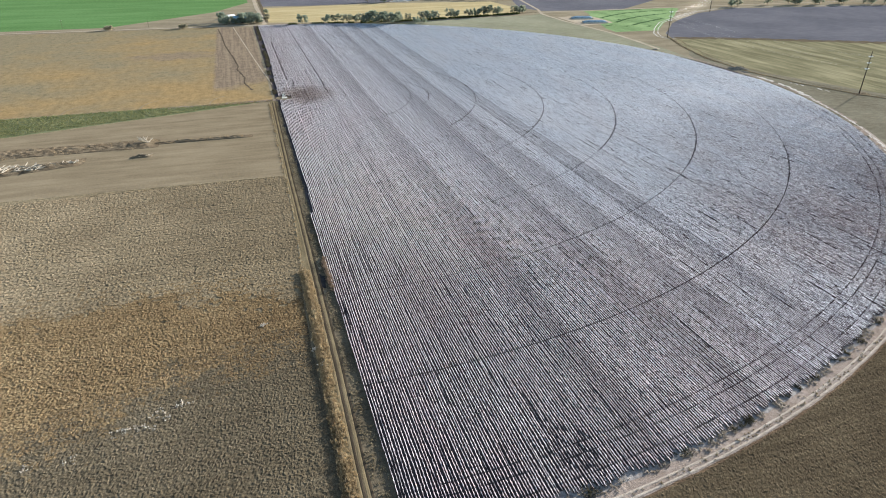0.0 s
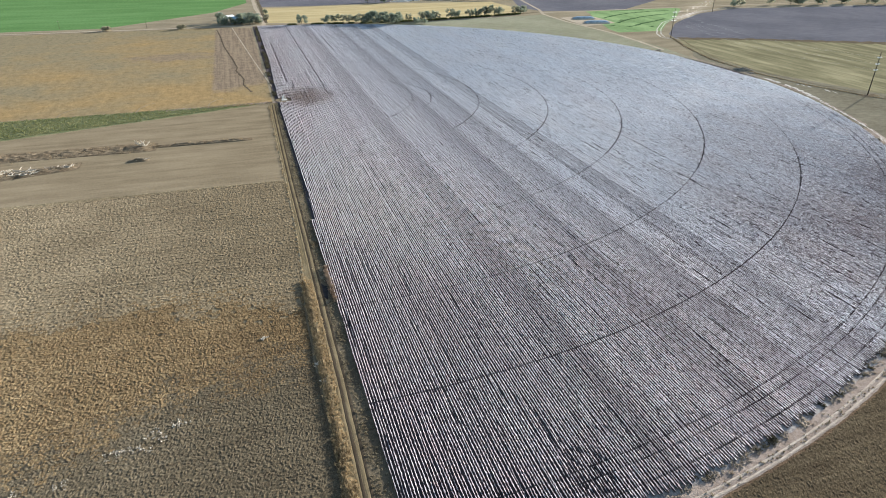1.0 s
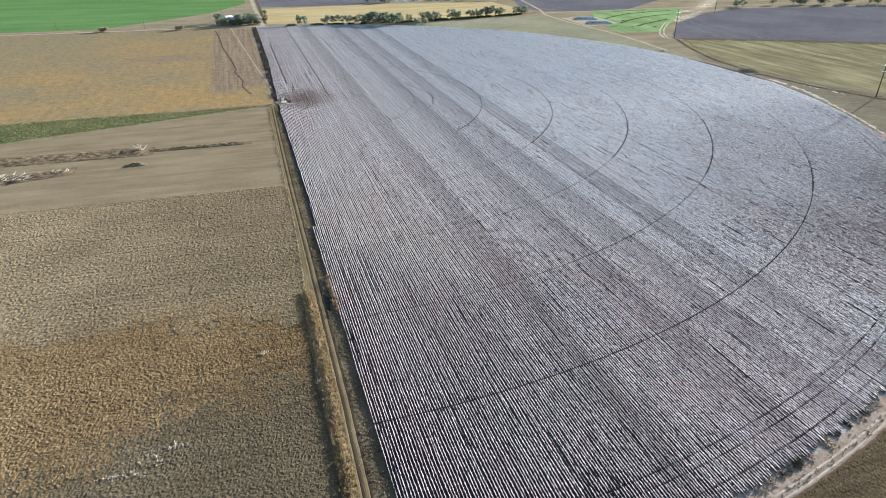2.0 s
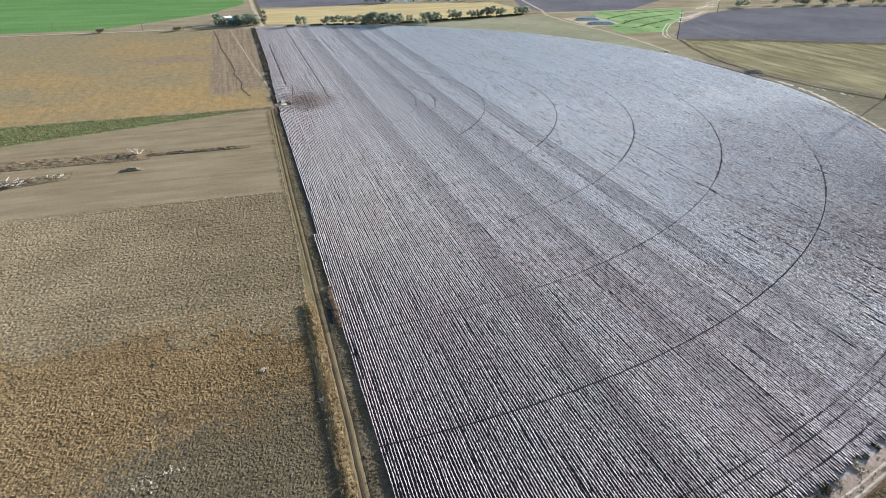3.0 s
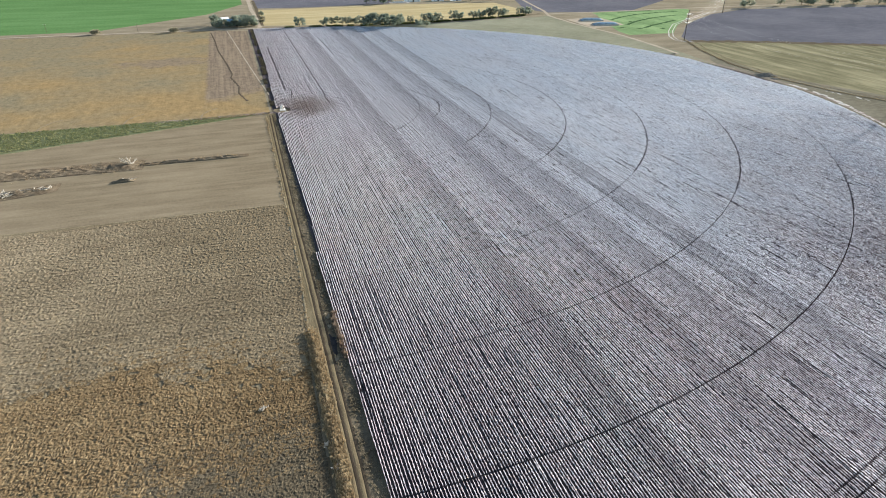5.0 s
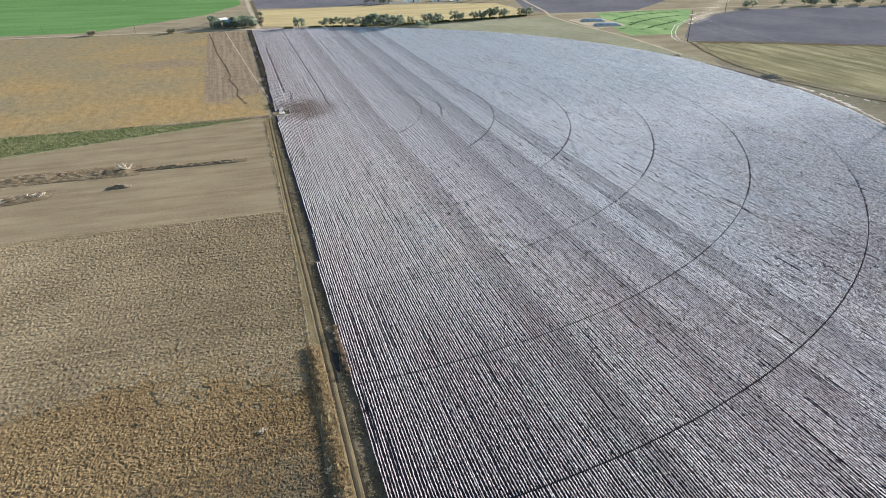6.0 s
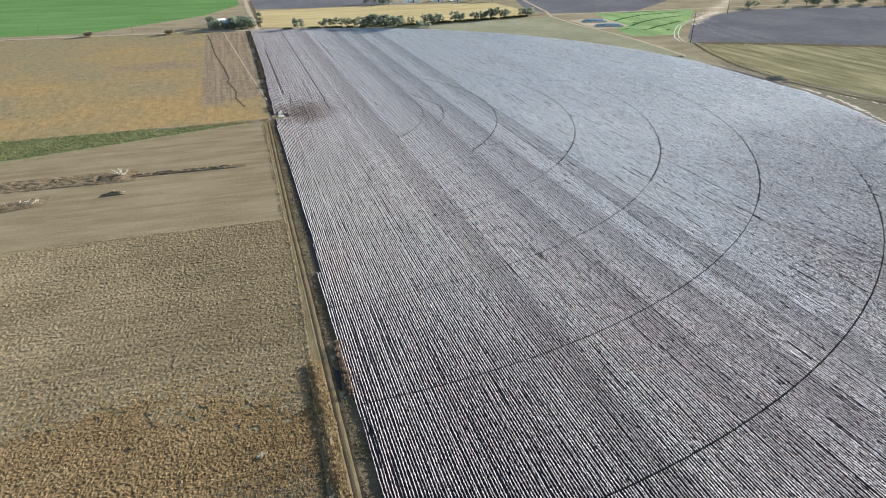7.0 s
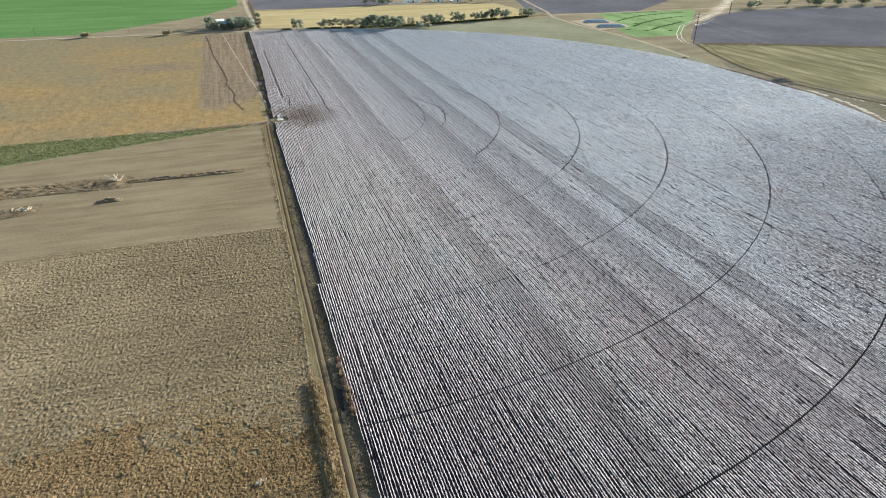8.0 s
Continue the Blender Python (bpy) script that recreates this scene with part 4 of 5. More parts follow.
def branches(name, at, spread, number, length, seed, label, category="dead wood", rise=(-0.05, 0.12), thick=1.0):
    """A tangle of bare grey limbs, each with a fork."""
    r = random.Random(seed)
    top = thing(name, label, category, at=at)
    for _ in range(number):
        bm = bmesh.new()
        x, y, a, up = r.uniform(-spread[0], spread[0]), r.uniform(-spread[1], spread[1]), r.uniform(0, 6.28), r.uniform(*rise)
        d = Vector((math.cos(a), math.sin(a), up)) * length * r.uniform(0.6, 1.2)
        p0 = Vector((x, y, 0.0))
        rod(bm, p0, p0 + d * 0.6, 0.16 * thick, 0.11 * thick, 6)
        rod(bm, p0 + d * 0.55, p0 + d + Vector((0.3, 0.2, 0.3)), 0.11 * thick, 0.04 * thick, 6)
        rod(bm, p0 + d * 0.55, p0 + d * 0.9 + Vector((-0.5, 0.5, 0.25)), 0.08 * thick, 0.03 * thick, 6)
        part("limb", bm, M_DEAD, top)
    return top


branches("dead_tree", (-91.5, -90.5, 0.5), (1.4, 0.8), 14, 4.4, 81, "pale dead tree stump with broken limbs on a bank", rise=(0.25, 0.9), thick=1.9)
branches("branch_pile", (-155, -121, 0.9), (12, 4.5), 95, 3.6, 82, "pile of pale dead branches", thick=1.35)
branches("branch_pile", (-132, -117.8, 0.8), (7, 1.2), 26, 2.8, 83, "pile of pale dead branches", thick=1.35)
branches("branch_pile", (-90, -116.6, 0.7), (3.5, 0.6), 8, 2.2, 84, "few grey branches on a brush heap", thick=1.3)
berm("rubble_heap", 414, 432, -14.0, 7.0, 2.5, M_RUBBLE, 85, "dark heap of rubble beside the track", "rubble heap", 0.9)
berm("rubble_heap", 416, 424, -28.0, 3.0, 1.4, M_RUBBLE, 88, "low spill of dark rubble beside the track", "rubble heap", 0.7)
berm("rubble_heap", 405, 412, 98.0, 1.6, 1.5, M_RUBBLE, 86, "small dark heap beside the track", "rubble heap", 0.7)
berm("pole_mound", 440, 456, -126.0, 4.0, 0.9, M_DITCH, 87, "low dark mound of earth round a pole", "earth bank", 0.9)


# ---- pivot ----
def pivot_tower():
    top = thing("pivot_tower", "galvanised steel irrigation pivot tower with a white control box on concrete", "irrigation tower", at=(0, 0, 0.06))
    part("pad", box(bmesh.new(), (0, 0, 0.12), (4.2, 4.2, 0.24), bevel=0.04), M_CONCRETE, top)
    for sx in (-1, 1):
        for sy in (-1, 1):
            part("leg", rod(bmesh.new(), (sx * 1.5, sy * 1.5, 0.2), (sx * 0.45, sy * 0.45, 3.7), 0.07), M_GALV, top)
    for z, h in ((1.2, 1.18), (2.4, 0.83)):
        bm = bmesh.new()
        for a, b in (((-h, -h), (h, -h)), ((h, -h), (h, h)), ((h, h), (-h, h)), ((-h, h), (-h, -h))):
            rod(bm, (*a, z), (*b, z), 0.04, sides=6)
        part("brace", bm, M_GALV, top)
    part("riser", rod(bmesh.new(), (0, 0, 0.2), (0, 0, 4.3), 0.14, sides=12), M_GALV, top)
    bm = rod(bmesh.new(), (0, 0, 4.2), (1.3, 0, 4.3), 0.12, sides=10)
    part("elbow", bm, M_GALV, top)
    panel = part("control_box", box(bmesh.new(), (-1.0, -1.2, 2.4), (1.5, 0.7, 1.9), bevel=0.05), M_WHITE, top, "white control box")
    part("panel_door", box(bmesh.new(), (-1.0, -1.57, 2.4), (1.3, 0.04, 1.6), bevel=0.01), M_WHITE, panel)
    return top


pivot_tower()
sheet("pivot_yard", arc(6.6, 0, 345, 24), 0.07, M_BARE, "bare trampled soil round the pivot", "yard")
tagged(new("concrete_slab", mesh_from("concrete_slab", [(1, -8, 0.0), (7, -7, 0.0), (7, -4, 0.0), (1, -5, 0.0), (1, -8, 0.18), (7, -7, 0.18), (7, -4, 0.18), (1, -5, 0.18)],
       [(4, 5, 6, 7), (0, 1, 5, 4), (1, 2, 6, 5), (2, 3, 7, 6), (3, 0, 4, 7)], M_CONCRETE)), "pale concrete slab beside the pivot", "slab")


# ---- power line ----
POLE_H = 33.0
ARMS = (POLE_H - 4.0, POLE_H - 8.9, POLE_H - 13.5)


def power_pole(at, turn):
    top = thing("power_pole", "tall dark transmission pole with white post insulators", "power pole", "transmission line poles", at=at)
    top.matrix_basis = pose(*at, 0, 0, turn)
    part("shaft", rod(bmesh.new(), (0, 0, 0), (0, 0, POLE_H), 0.42, 0.24, 12), M_POLE, top, smooth=True)
    part("cap", rod(bmesh.new(), (0, 0, POLE_H - 0.05), (0, 0, POLE_H + 0.25), 0.32, 0.15, 12), M_POLE, top)
    for z in ARMS:
        for s in (-1, 1):
            bm = rod(bmesh.new(), (s * 0.25, 0, z), (s * 2.3, 0, z + 0.35), 0.34, 0.28, 10)
            for k in range(6):
                c = 0.5 + k * 0.24
                rod(bm, (s * c, 0, z + 0.05 + 0.21 * (c - 0.25)), (s * (c + 0.07), 0, z + 0.065 + 0.21 * (c - 0.25)), 0.4, 0.4, 10)
            part("insulator", bm, M_INSUL, top, "white post insulator")
    return top


POLES = ((446.6, -125.7, 0.5), (474.7, 167.0, 0.0), (697.0, 365.0, 0.0))
TURNS = (2.7, -24.0, -48.0)
for at, turn in zip(POLES, TURNS):
    power_pole(at, turn)


def span(name, a, b, sag, radius):
    """A wire hung between two points."""
    cu = bpy.data.curves.new(name, "CURVE")
    cu.dimensions, cu.bevel_depth, cu.bevel_resolution = "3D", radius, 1
    sp = cu.splines.new("POLY")
    sp.points.add(16)
    for i, q in enumerate(sp.points):
        u = i / 16
        w = Vector(a).lerp(Vector(b), u)
        q.co = (w.x, w.y, w.z - sag * 4 * u * (1 - u), 1)
    cu.materials.append(M_WIRE)
    return tagged(new(name, cu), "thin bright aluminium conductor strung between poles", "wire", "transmission line wires")


def arm_end(k, z, s):
    at, t = POLES[k], radians(TURNS[k])
    return (at[0] + s * 2.3 * math.cos(t), at[1] + s * 2.3 * math.sin(t), at[2] + z + 0.35)


for z in ARMS:
    for s in (-1, 1):
        span("power_wire", arm_end(0, z, s), arm_end(1, z, s), 6.0, 0.012)
        span("power_wire", arm_end(1, z, s), arm_end(2, z, s), 6.5, 0.02)
        e = arm_end(2, z, s)
        span("power_wire", e, (e[0] + 210, e[1] + 190, e[2]), 6.5, 0.03)


# ---- trees ----
def tree(name, label, height, width, seed, leaf_mat, clumps=16, leaves=46, trunk=0.25, group="trees", size=0.62):
    """A tapered trunk, forking limbs and a ragged crown of leaf clumps with gaps."""
    r = random.Random(seed)
    top = thing(name, label, "tree", group)
    bm = bmesh.new()
    fork = height * 0.28
    rod(bm, (0, 0, -0.1), (0.1, 0.05, fork), trunk, trunk * 0.7, 9)
    ends = []
    for k in range(clumps):
        a, q = r.uniform(0, 6.283), math.sqrt(r.uniform(0.02, 1))
        z = height * r.uniform(0.3, 0.93)
        wide = width * 0.5 * (1 - 0.75 * abs(z / height - 0.52) ** 1.2)
        e = Vector((wide * q * math.cos(a), wide * q * math.sin(a), z))
        ends.append(e)
        if k < 10:
            m = Vector((e.x * 0.45, e.y * 0.45, fork + (z - fork) * 0.55))
            rod(bm, (0.1, 0.05, fork * 0.95), m, trunk * 0.5, trunk * 0.3, 6)
            rod(bm, m, e, trunk * 0.3, trunk * 0.1, 5)
    part("trunk", bm, M_BARK, top)
    v, f = [], []
    for e in ends:
        rad = width * r.uniform(0.12, 0.22)
        for _ in range(leaves):
            d = Vector((r.gauss(0, 1), r.gauss(0, 1), r.gauss(0, 0.75)))
            d = d.normalized() * rad * r.uniform(0.3, 1.05)
            c = e + d
            if c.z < 0.15:
                c.z = 0.15 + r.uniform(0, 0.4)
            u = Vector((r.gauss(0, 1), r.gauss(0, 1), r.gauss(0, 1))).normalized() * size * r.uniform(0.6, 1.3)
            w = u.orthogonal().normalized() * size * r.uniform(0.5, 1.0)
            k = len(v)
            v += [tuple(c - u), tuple(c + w * 0.8), tuple(c + u), tuple(c - w * 0.8)]
            f.append((k, k + 1, k + 2, k + 3))
    part("crown", mesh_from("crown", v, f, leaf_mat), None, top)
    return top


def put(kind, x, y, s, turn):
    return copy_thing(kind, pose(x, y, 0.05, 0, 0, turn) @ Matrix.Scale(1.12 * s ** 0.65, 4))


BROAD = tree("mesquite_tree", "grey-green mesquite tree with an open ragged crown", 8.0, 10.0, 1, M_FOLIAGE)
BROAD.matrix_basis = pose(93.7, 417, 0.05) @ Matrix.Scale(1.3, 4)
ROUND = tree("elm_tree", "dull olive elm tree with a rounded crown", 10.0, 10.5, 2, M_FOLIAGE, 20, 50)
ROUND.matrix_basis = pose(58.4, 409, 0.05) @ Matrix.Scale(1.3, 4)
BROWN = tree("autumn_tree", "brownish half-bare tree with a thin crown", 8.5, 9.0, 3, M_BROWNLEAF, 14, 34)
BROWN.matrix_basis = pose(124, 409, 0.05) @ Matrix.Scale(1.3, 4)
BUSH = tree("field_bush", "low rounded bush beside the farm road", 4.5, 9.5, 4, M_TANLEAF, 18, 46, 0.16, "bushes")
BUSH.matrix_basis = pose(-186, 424, 0.05) @ Matrix.Scale(1.2, 4)
r = random.Random(5)
LINE = [(105, 414, 0.7, 1), (115, 411, 0.8, 2), (139, 404, 0.95, 2), (146, 396, 1.0, 0), (152, 402, 1.05, 1), (159, 388, 1.0, 0), (164, 397, 1.1, 1), (170, 384, 1.1, 0),
        (176, 392, 1.0, 1), (181, 374, 1.15, 1), (186, 384, 0.95, 0), (191, 392, 0.9, 2), (134, 410, 0.7, 0), (213, 378, 0.55, 0), (222, 370, 0.5, 0),
        (206, 396, 0.8, 2), (228, 400, 1.0, 2), (241, 404, 1.1, 0), (250, 407, 0.9, 2), (274, 411, 1.15, 2), (282, 414, 0.9, 0), (305, 417, 0.85, 2),
        (318, 420, 0.95, 0), (331, 422, 1.0, 2), (338, 425, 1.05, 1), (349, 428, 0.9, 2), (358, 430, 0.95, 0), (386, 432, 0.9, 2), (396, 436, 0.95, 0), (404, 440, 0.8, 2)]
for x, y, s, k in LINE:
    put((BROAD, ROUND, BROWN)[k], x, y, s, r.uniform(0, 360))
for x, y, s, k in ((-95.5, 413, 1.0, 0), (-44, 440, 0.8, 0), (-19, 437, 1.0, 1), (-37, 443, 0.62, 1), (-29, 439, 0.5, 0), (-22, 437, 0.5, 1), (-15, 438, 0.55, 0), (-5, 442, 0.9, 1), (-1, 456, 1.1, 0), (-41, 436, 0.5, 0), (-9, 434, 0.6, 0), (3, 434, 0.6, 1),
                   (-46, 462, 0.9, 1), (-10, 472, 0.9, 0), (2, 440, 0.7, 2), (14, 470, 0.6, 2), (17, 500, 0.6, 2), (18, 540, 0.5, 0)):
    put((BROAD, ROUND, BUSH)[k] if x > -90 else BUSH, x, y, s if x > -90 else 0.85, r.uniform(0, 360))
for x, y, s, k in ((780, 414, 0.9, 0), (790, 410, 0.9, 2), (900, 412, 1.2, 2), (912, 408, 1.1, 0), (925, 411, 1.2, 2), (948, 400, 1.1, 0), (960, 402, 1.2, 2), (1000, 398, 1.2, 0),
                   (1012, 400, 1.3, 1), (1035, 380, 1.3, 2), (1050, 376, 1.2, 0), (1075, 372, 1.3, 2), (1100, 368, 1.2, 0), (862, 420, 0.9, 2), (200, 655, 1.0, 2), (228, 645, 0.9, 0),
                   (238, 650, 1.1, 2), (216, 660, 0.9, 2), (385, 640, 0.9, 0), (420, 632, 0.9, 2)):
    put((BROAD, ROUND, BROWN)[k], x, y, s, r.uniform(0, 360))


# ---- buildings ----
def shed(name, label, at, size, eave, rise, turn, wall, roof, bays=3, category="barn"):
    """A gabled farm building with walls, two roof slopes, doors and windows."""
    top = thing(name, label, category)
    top.matrix_basis = pose(*at, 0, 0, turn)
    L, W = size[0] / 2, size[1] / 2
    t = 0.2
    part("wall", box(bmesh.new(), (0, -W + t / 2, eave / 2), (2 * L, t, eave)), wall, top)
    part("wall", box(bmesh.new(), (0, W - t / 2, eave / 2), (2 * L, t, eave)), wall, top)
    for s in (-1, 1):
        bm = bmesh.new()
        a = [bm.verts.new((s * L, y, z)) for y, z in ((-W + t, 0), (W - t, 0), (W - t, eave), (0, eave + rise), (-W + t, eave))]
        face = bm.faces.new(a)
        ext = bmesh.ops.extrude_face_region(bm, geom=[face])
        bmesh.ops.translate(bm, vec=(-s * t, 0, 0), verts=[g for g in ext["geom"] if isinstance(g, bmesh.types.BMVert)])
        part("gable", bm, wall, top)
    for s in (-1, 1):
        bm = bmesh.new()
        n = Vector((0, s * rise, W)).normalized() * 0.18
        q = [(-L - 0.5, s * (W + 0.5), eave - 0.5 * rise / W), (L + 0.5, s * (W + 0.5), eave - 0.5 * rise / W), (L + 0.5, 0, eave + rise), (-L - 0.5, 0, eave + rise)]
        lo = [bm.verts.new(Vector(c) + n * 0.1) for c in q]
        hi = [bm.verts.new(Vector(c) + n) for c in q]
        bm.faces.new(lo), bm.faces.new(hi)
        for i in range(4):
            j = (i + 1) % 4
            bm.faces.new((lo[i], lo[j], hi[j], hi[i]))
        slope = part("roof", bm, roof, top)
        for k in range(1, int(2 * L / 3)):
            x = -L + k * 3.0
            a = Vector((x, s * (W + 0.45), eave - 0.45 * rise / W)) + n * 1.1
            part("seam", rod(bmesh.new(), a, Vector((x, s * 0.1, eave + rise * 0.99)) + n * 1.1, 0.05, sides=4), roof, slope)
    part("ridge", rod(bmesh.new(), (-L - 0.5, 0, eave + rise + 0.15), (L + 0.5, 0, eave + rise + 0.15), 0.16, sides=6), roof, top)
    for k in range(bays):
        x = -L + (k + 0.5) * 2 * L / bays
        if k % 2:
            part("door", box(bmesh.new(), (x, -W - 0.04, 1.5), (2.6, 0.08, 3.0), bevel=0.02), M_POLE, top)
        else:
            w = part("window", box(bmesh.new(), (x, -W - 0.03, 1.9), (1.6, 0.06, 1.2), bevel=0.02), M_WHITE, top)
            part("pane", box(bmesh.new(), (x, -W - 0.065, 1.9), (1.35, 0.02, 0.95)), M_GLASSD, w)
    return top


shed("barn", "blue metal barn with a blue roof among trees", (-24, 455, 0.05), (19, 13), 5.5, 2.6, 4, M_WALLB, M_BLUEROOF, 5)
shed("white_shed", "small white shed behind the barn", (-36, 500, 0.05), (14, 7), 3.4, 1.6, 30, M_WHITE, M_WHITE, 3, "shed")
shed("farm_shed", "far farm shed with a blue-grey roof", (285, 668, 0.0), (26, 14), 5, 2.5, 2, M_WHITE, M_BLUEROOF, 3, "shed")
shed("farm_shed", "far farm shed with a pale grey roof", (330, 662, 0.0), (20, 12), 4, 2.2, -5, M_WHITE, M_GALV, 3, "shed")
shed("farm_shed", "far farm shed with a blue-grey roof", (362, 655, 0.0), (18, 10), 4, 2.0, 8, M_WHITE, M_BLUEROOF, 3, "shed")
berm("gravel_pile", 240, 275, 655, 6, 3.0, M_SALT, 91, "pale gravel pile at a far farmstead", "gravel pile", 1.2)


def silage_pile(at, length, width, height, turn):
    """A long loaf of silage under a tarp, between low pale walls."""
    top = thing("silage_pile", "long silage pile under a grey-blue tarp", "silage pile", "covered piles")
    top.matrix_basis = pose(*at, 0, 0, turn)
    xs, a = np.linspace(-1, 1, 25), np.linspace(0, math.pi, 15)
    gx, ga = np.meshgrid(xs, a, indexing="ij")
    end = np.clip(1 - np.abs(gx) ** 6, 0, 1) ** 0.5
    z = height * end * np.sin(ga) ** 0.8 * (1 + 0.06 * noise2(gx * 9, ga * 3, 1.0, 3))
    v = np.stack([gx * length / 2, -np.cos(ga) * width / 2 * (0.7 + 0.3 * end), z], 2).reshape(-1, 3)
    i, j = np.meshgrid(np.arange(24), np.arange(14), indexing="ij")
    b = (i * 15 + j).ravel()
    part("tarp", mesh_from("tarp", v, np.stack([b, b + 15, b + 16, b + 1], 1), M_TARP, True), None, top)
    for s in (-1, 1):
        part("bunker_wall", box(bmesh.new(), (0, s * (width / 2 + 0.3), 0.7), (length, 0.4, 1.4), bevel=0.05), M_CONCRETE, top)
    return top


silage_pile((460, 352, 0.05), 30, 14, 3.4, -12)
silage_pile((456, 308, 0.05), 33, 14, 3.4, -12)
sheet("yard_pale", [(426, 286), (448, 290), (480, 300), (484, 318), (486, 372), (462, 378), (430, 372)], 0.055, M_PALEROAD, "pale yard round the covered piles", "yard")

for x, y in ((-247, 462), (-139, 432)):
    top = thing("utility_pole", "slim pale utility pole beside the farm road", "utility pole", "utility poles", at=(x, y, 0.0))
    part("shaft", rod(bmesh.new(), (0, 0, 0), (0, 0, 10.5), 0.2, 0.13, 8), M_BARK, top)
    part("crossarm", box(bmesh.new(), (0, 0, 9.6), (2.4, 0.14, 0.16), bevel=0.02), M_DEAD, top)
    for s in (-1, 0, 1):
        part("insulator", rod(bmesh.new(), (s * 1.0, 0, 9.7), (s * 1.0, 0, 10.0), 0.07, 0.05, 8), M_INSUL, top)

# ---- cotton rows ----
ARCS = np.array((47.7, 99.3, 150.6, 202.3, 253.6, 305.0, 356.1, 397.2, 400.8, 407.0))
THIN = ((138.5, -320, -60), (141.5, -140, 60), (105.0, -178, -90), (42.0, -218, -120), (200.0, -240, -140),
        (172.5, -226, -170), (158.5, -222, -190), (1.0, -302, -270), (-1.0, -298, -262), (7.4, 60, 270), (9.9, 40, 290), (36.0, 40, 405), (26.5, 40, 100), (70.0, 200, 300), (7.0, -290, -256), (9.0, -292, -256), (46.0, -256, -240), (73.6, -280, -246), (41.4, -252, -228), (16.0, -12, 60), (18.0, -22, 40), (21.0, -6, 34))
WHEELS = [np.array([(np.interp(u, range(len(l)), [p[0] for p in l]), np.interp(u, range(len(l)), [p[1] for p in l])) for u in np.linspace(0, len(l) - 1, 160)])
          for l in (((12.7, 65), (9.5, 29), (13.8, 20), (18, 7.5), (17.6, -13), (12.6, -28)), ((36, 42), (34.5, 20), (37, 8), (43, 3), (47.4, 0)),
                    ((103, 30), (110, 8), (113.5, -8), (112.5, -20), (106, -42), (99, -52)))]
rng = np.random.default_rng(7)


ROW = 0.824


def cotton_row(x):
    """One planted row at x, as a ridge of leafless plants with open bolls, broken where the pivot's wheels crossed."""
    reach = math.sqrt(max(0.0, (FIELD_R - 1.2) ** 2 - x * x))
    lo, hi = -reach + abs(rng.normal(0, 0.9)) + 1.2 * float(noise2(np.array([x]), np.array([3.0]), 5.0, 45)[0]), reach + rng.normal(0, 0.4)
    if x < -5.2:
        hi = -228.0 if x < -6.2 else -203.0
    elif x < -0.4:
        hi = float(np.interp(x, (-5.2, -4.3, -3.1, -0.5), (-60, -2, 71, 182)))
    ys, y = [], lo
    while y < hi:
        ys.append(y)
        y += min(2.0, max(0.46, math.hypot(x + 27, y + 460) / 285 - 0.03)) * rng.uniform(0.7, 1.3)
    ys.append(hi)
    for r in ARCS:
        if r > abs(x):
            c = math.sqrt(r * r - x * x)
            if c > 40:
                for s in (-1, 1):
                    ys += [s * c + o for o in (-0.36, -0.21, 0.21, 0.36)]
    ys = np.array(sorted(v for v in ys if lo <= v <= hi))
    n = len(ys)
    xs = np.full(n, x)
    away = np.abs(np.hypot(x, ys)[:, None] - ARCS[None])
    k, dist = np.argmin(away, axis=1), np.min(away, axis=1)
    bearing = np.degrees(np.arctan2(ys, x))
    slant = np.abs(np.sin(np.radians(bearing)))
    trodden = np.where(k >= 7, 0.76 + 0.12 * noise2(bearing * 7, ys * 0, 3, 61), np.where(k == 6, np.interp(slant, (0.5, 0.8), (0.78, 0.6)), np.interp(slant, (0.4, 0.8), (0.70, 0.64))))
    trodden = np.where(bearing > 34, 0.85, trodden)
    gap = np.where(dist < np.interp(slant, (0.5, 0.85), (0.33, 0.24)), trodden, 1.0)
    centre = np.hypot((x - 16) / 26, (ys - 4) / 34)
    gap = gap * np.clip(0.86 + 0.14 * centre + 0.10 * noise2(xs, ys, 6, 19) * (centre < 1), 0.3, 1.0)
    for line in WHEELS:
        if line[:, 0].min() - 2 < x < line[:, 0].max() + 2:
            d = np.min(np.hypot(x - line[None, :, 0], ys[:, None] - line[None, :, 1]), axis=1)
            gap = np.where(d < 0.6, 0.72, gap)
    for skip in range(rng.poisson((hi - lo) / 30)):
        at = rng.uniform(lo, hi)
        reach_m = math.hypot(x + 27, at + 460)
        half = rng.uniform(0.2, 0.55) * max(1.0, reach_m / 220)
        gap = np.where(np.abs(ys - at) < half, np.minimum(gap, rng.uniform(0.70, 0.92)), gap)
    for skip in range(rng.poisson(2.2)):
        at, half = rng.uniform(lo, hi), rng.uniform(1.5, 9)
        gap = np.where(np.abs(ys - at) < half, np.minimum(gap, rng.uniform(0.70, 0.9) + (0.05 if x < 120 else 0.0)), gap)
    for tx, y0, y1 in THIN:
        if abs(tx - x) < ROW * 0.5:
            gap = np.where((ys > y0) & (ys < y1), np.minimum(gap, (0.78 if tx < 12 else 0.85) if y1 < 80 else 0.68), gap)
    gap = np.where(np.hypot(x + 1, ys + 1) < 6.5, 0.03, gap)
    gap = gap * np.clip(0.8 + (ys - lo) / 9, 0.8, 1.0)
    ends = np.hypot((x - 39) / 7, (ys + 396) / 8) < 1
    gap = np.where(ends, gap * np.clip(0.88 + 0.25 * noise2(xs * 3, ys, 1.5, 23), 0.62, 1.0), gap)
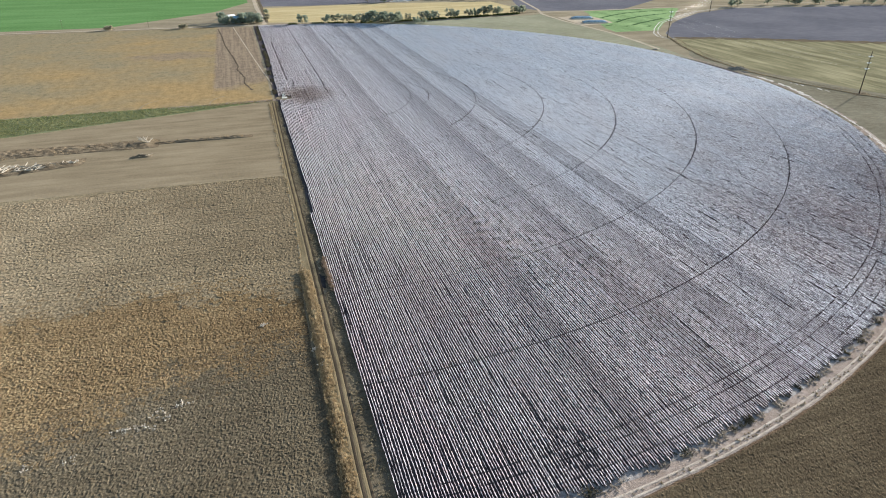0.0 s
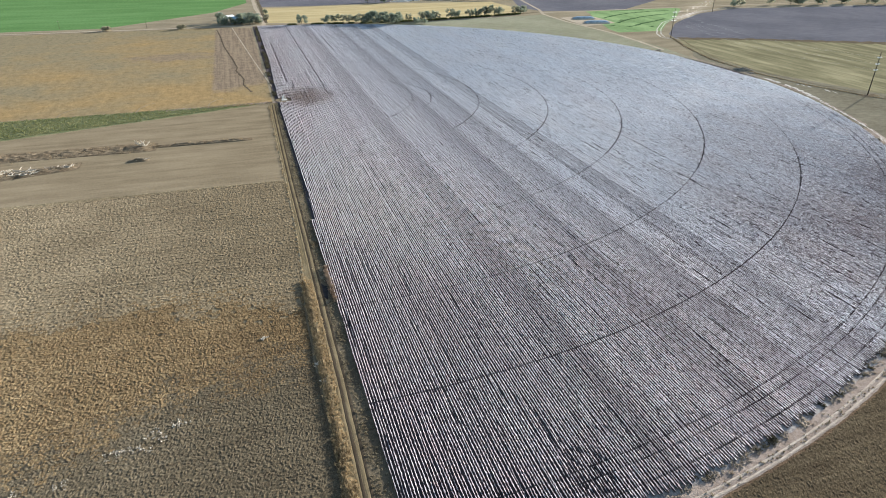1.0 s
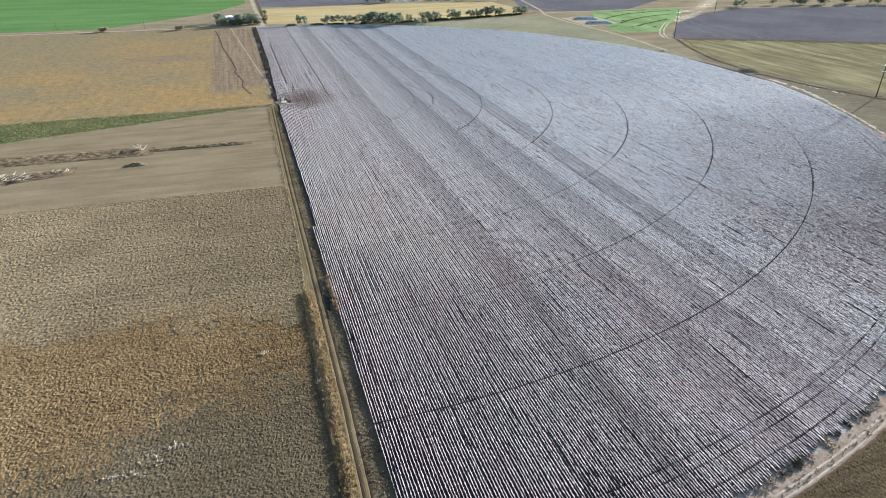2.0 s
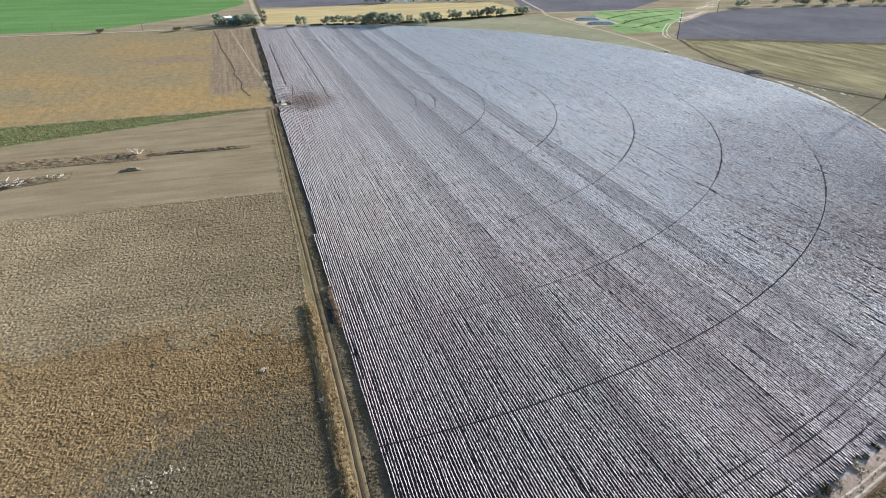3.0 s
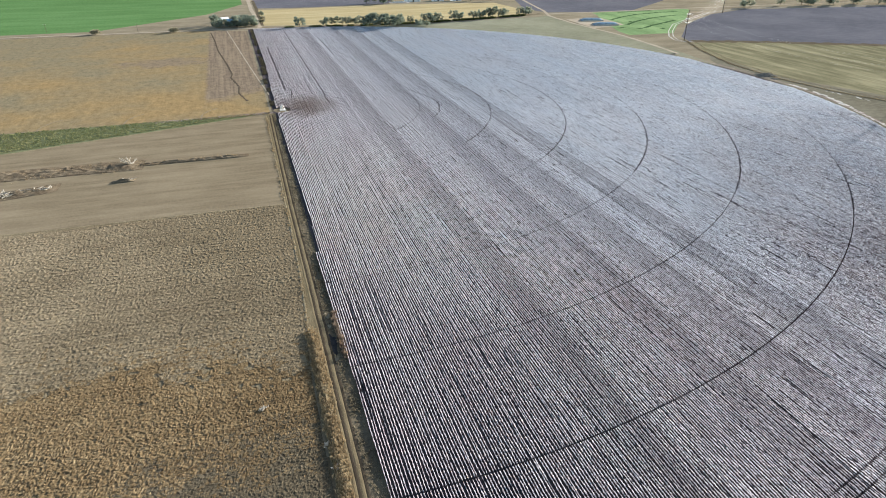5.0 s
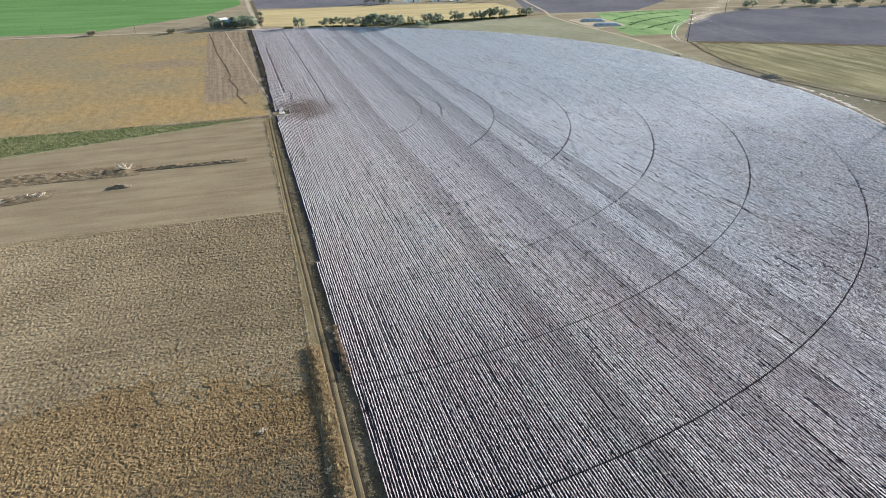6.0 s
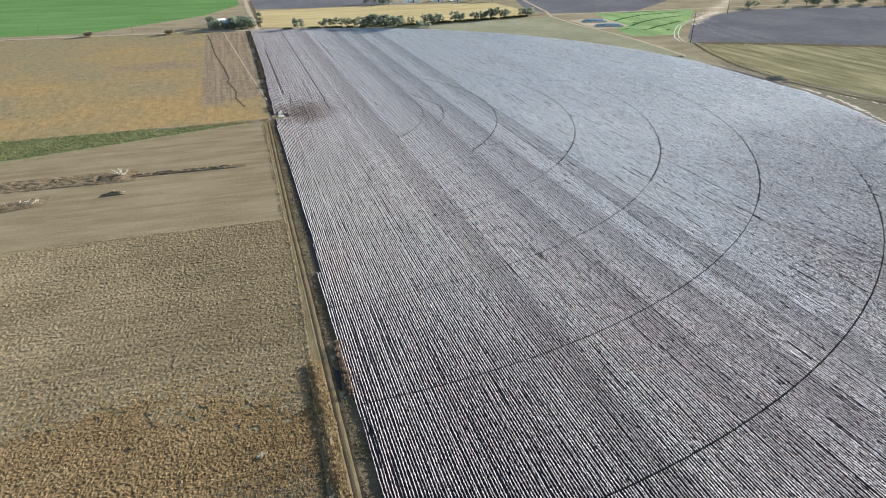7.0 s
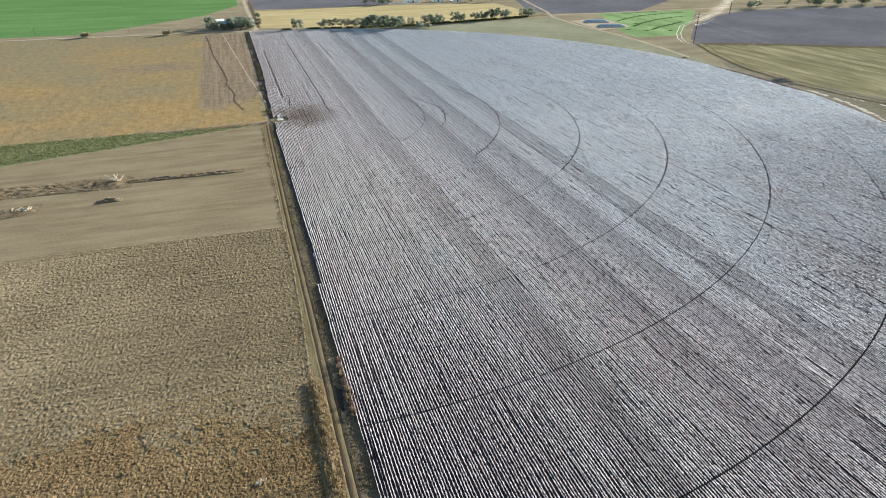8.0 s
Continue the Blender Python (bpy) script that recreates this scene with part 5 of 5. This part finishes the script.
    h = 0.76 * gap * (1 + float(np.interp(x, (80, 220), (0.065, 0.10))) * np.clip(rng.normal(0, 1, n), -2.4, 1.4)) * (1 + 0.05 * noise2(xs * 1.7, ys, 5, 4))
    if x < -5.0:
        h = h * (0.88 + 0.14 * noise2(xs * 2, ys, 4, 43))
    tip = np.clip(0.7 + (ys - lo) / 5, 0.7, 1.0)
    w = np.interp(ys, (-400, -320, -220, 0, 400), (0.136, 0.168, 0.212, 0.252, 0.288)) * np.interp(x, (0, 40, 180, 260, 330, 400), (0.90, 1.03, 0.98, 0.91, 0.86, 0.79))
    w = w * (1 + 0.22 * np.clip((ys + 80) / 80, 0, 1) * min(1.0, max(0.0, (x - 60) / 60)))
    w = w * (1 - 0.11 * np.clip((-190 - ys) / 60, 0, 1) * min(1.0, max(0.0, (65 - x) / 35)))
    w = w * (1 - 0.16 * np.clip((-325 - ys) / 40, 0, 1) * min(1.0, max(0.0, (45 - x) / 25)))
    w = w * (1 - 0.25 * np.clip((-265 - ys) / 50, 0, 1) * min(1.0, max(0.0, (x - 20) / 70))) * (1 - 0.16 * np.clip((-240 - ys) / 60, 0, 1))
    w = w * (1 - 0.05 * np.clip((ys + 200) / 150, 0, 1) * min(1.0, max(0.0, (70 - x) / 60)))
    for x0, x1 in BANDS:
        if x0 - 3 < x < x1:
            w = w * (0.97 - 0.08 * max(0.0, x - x0) / (x1 - x0))
    w = w * tip * rng.uniform(0.88, 1.08) * (1 + 0.08 * noise2(xs * 2.3, ys, 2.2, 29)) * (1 + 0.13 * np.clip(rng.normal(0, 1, n), -2, 2)) * (0.6 + 0.4 * gap)
    cx = x + rng.normal(0, 0.025, n) + 0.10 * noise2(ys + 900 * math.sin(x * 12.9), xs * 0, 9, 53)
    prof = ((-1.15, 0.0), (-0.95, 0.76), (0.0, 1.0), (0.95, 0.76), (1.15, 0.0))
    cols = [np.stack([cx + u * w + rng.normal(0, 0.04, n), ys, 0.055 + h * q * (1 + rng.normal(0, 0.05, n) * (q > 0))], 1) for u, q in prof]
    v = np.concatenate(cols)
    i = np.arange(n - 1)
    f = np.concatenate([np.stack([c * n + i, (c + 1) * n + i, (c + 1) * n + i + 1, c * n + i + 1], 1) for c in range(4)])
    return v, f


row_x = np.arange(-7.0, FIELD_R - 6, ROW)
row_x = row_x + rng.normal(0, 0.06, len(row_x)) + np.repeat(rng.normal(0, 0.06, len(row_x) // 8 + 1), 8)[:len(row_x)]
cotton = thing("cotton_field", "ripe white cotton in long straight rows inside a pivot circle", "cotton field")
rest_v, rest_f, count = [], [], 0
for k, x in enumerate(row_x):
    v, f = cotton_row(float(x))
    if k < 300:
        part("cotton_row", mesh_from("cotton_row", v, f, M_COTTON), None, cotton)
    else:
        rest_v.append(v)
        rest_f.append(f + count)
        count += len(v)
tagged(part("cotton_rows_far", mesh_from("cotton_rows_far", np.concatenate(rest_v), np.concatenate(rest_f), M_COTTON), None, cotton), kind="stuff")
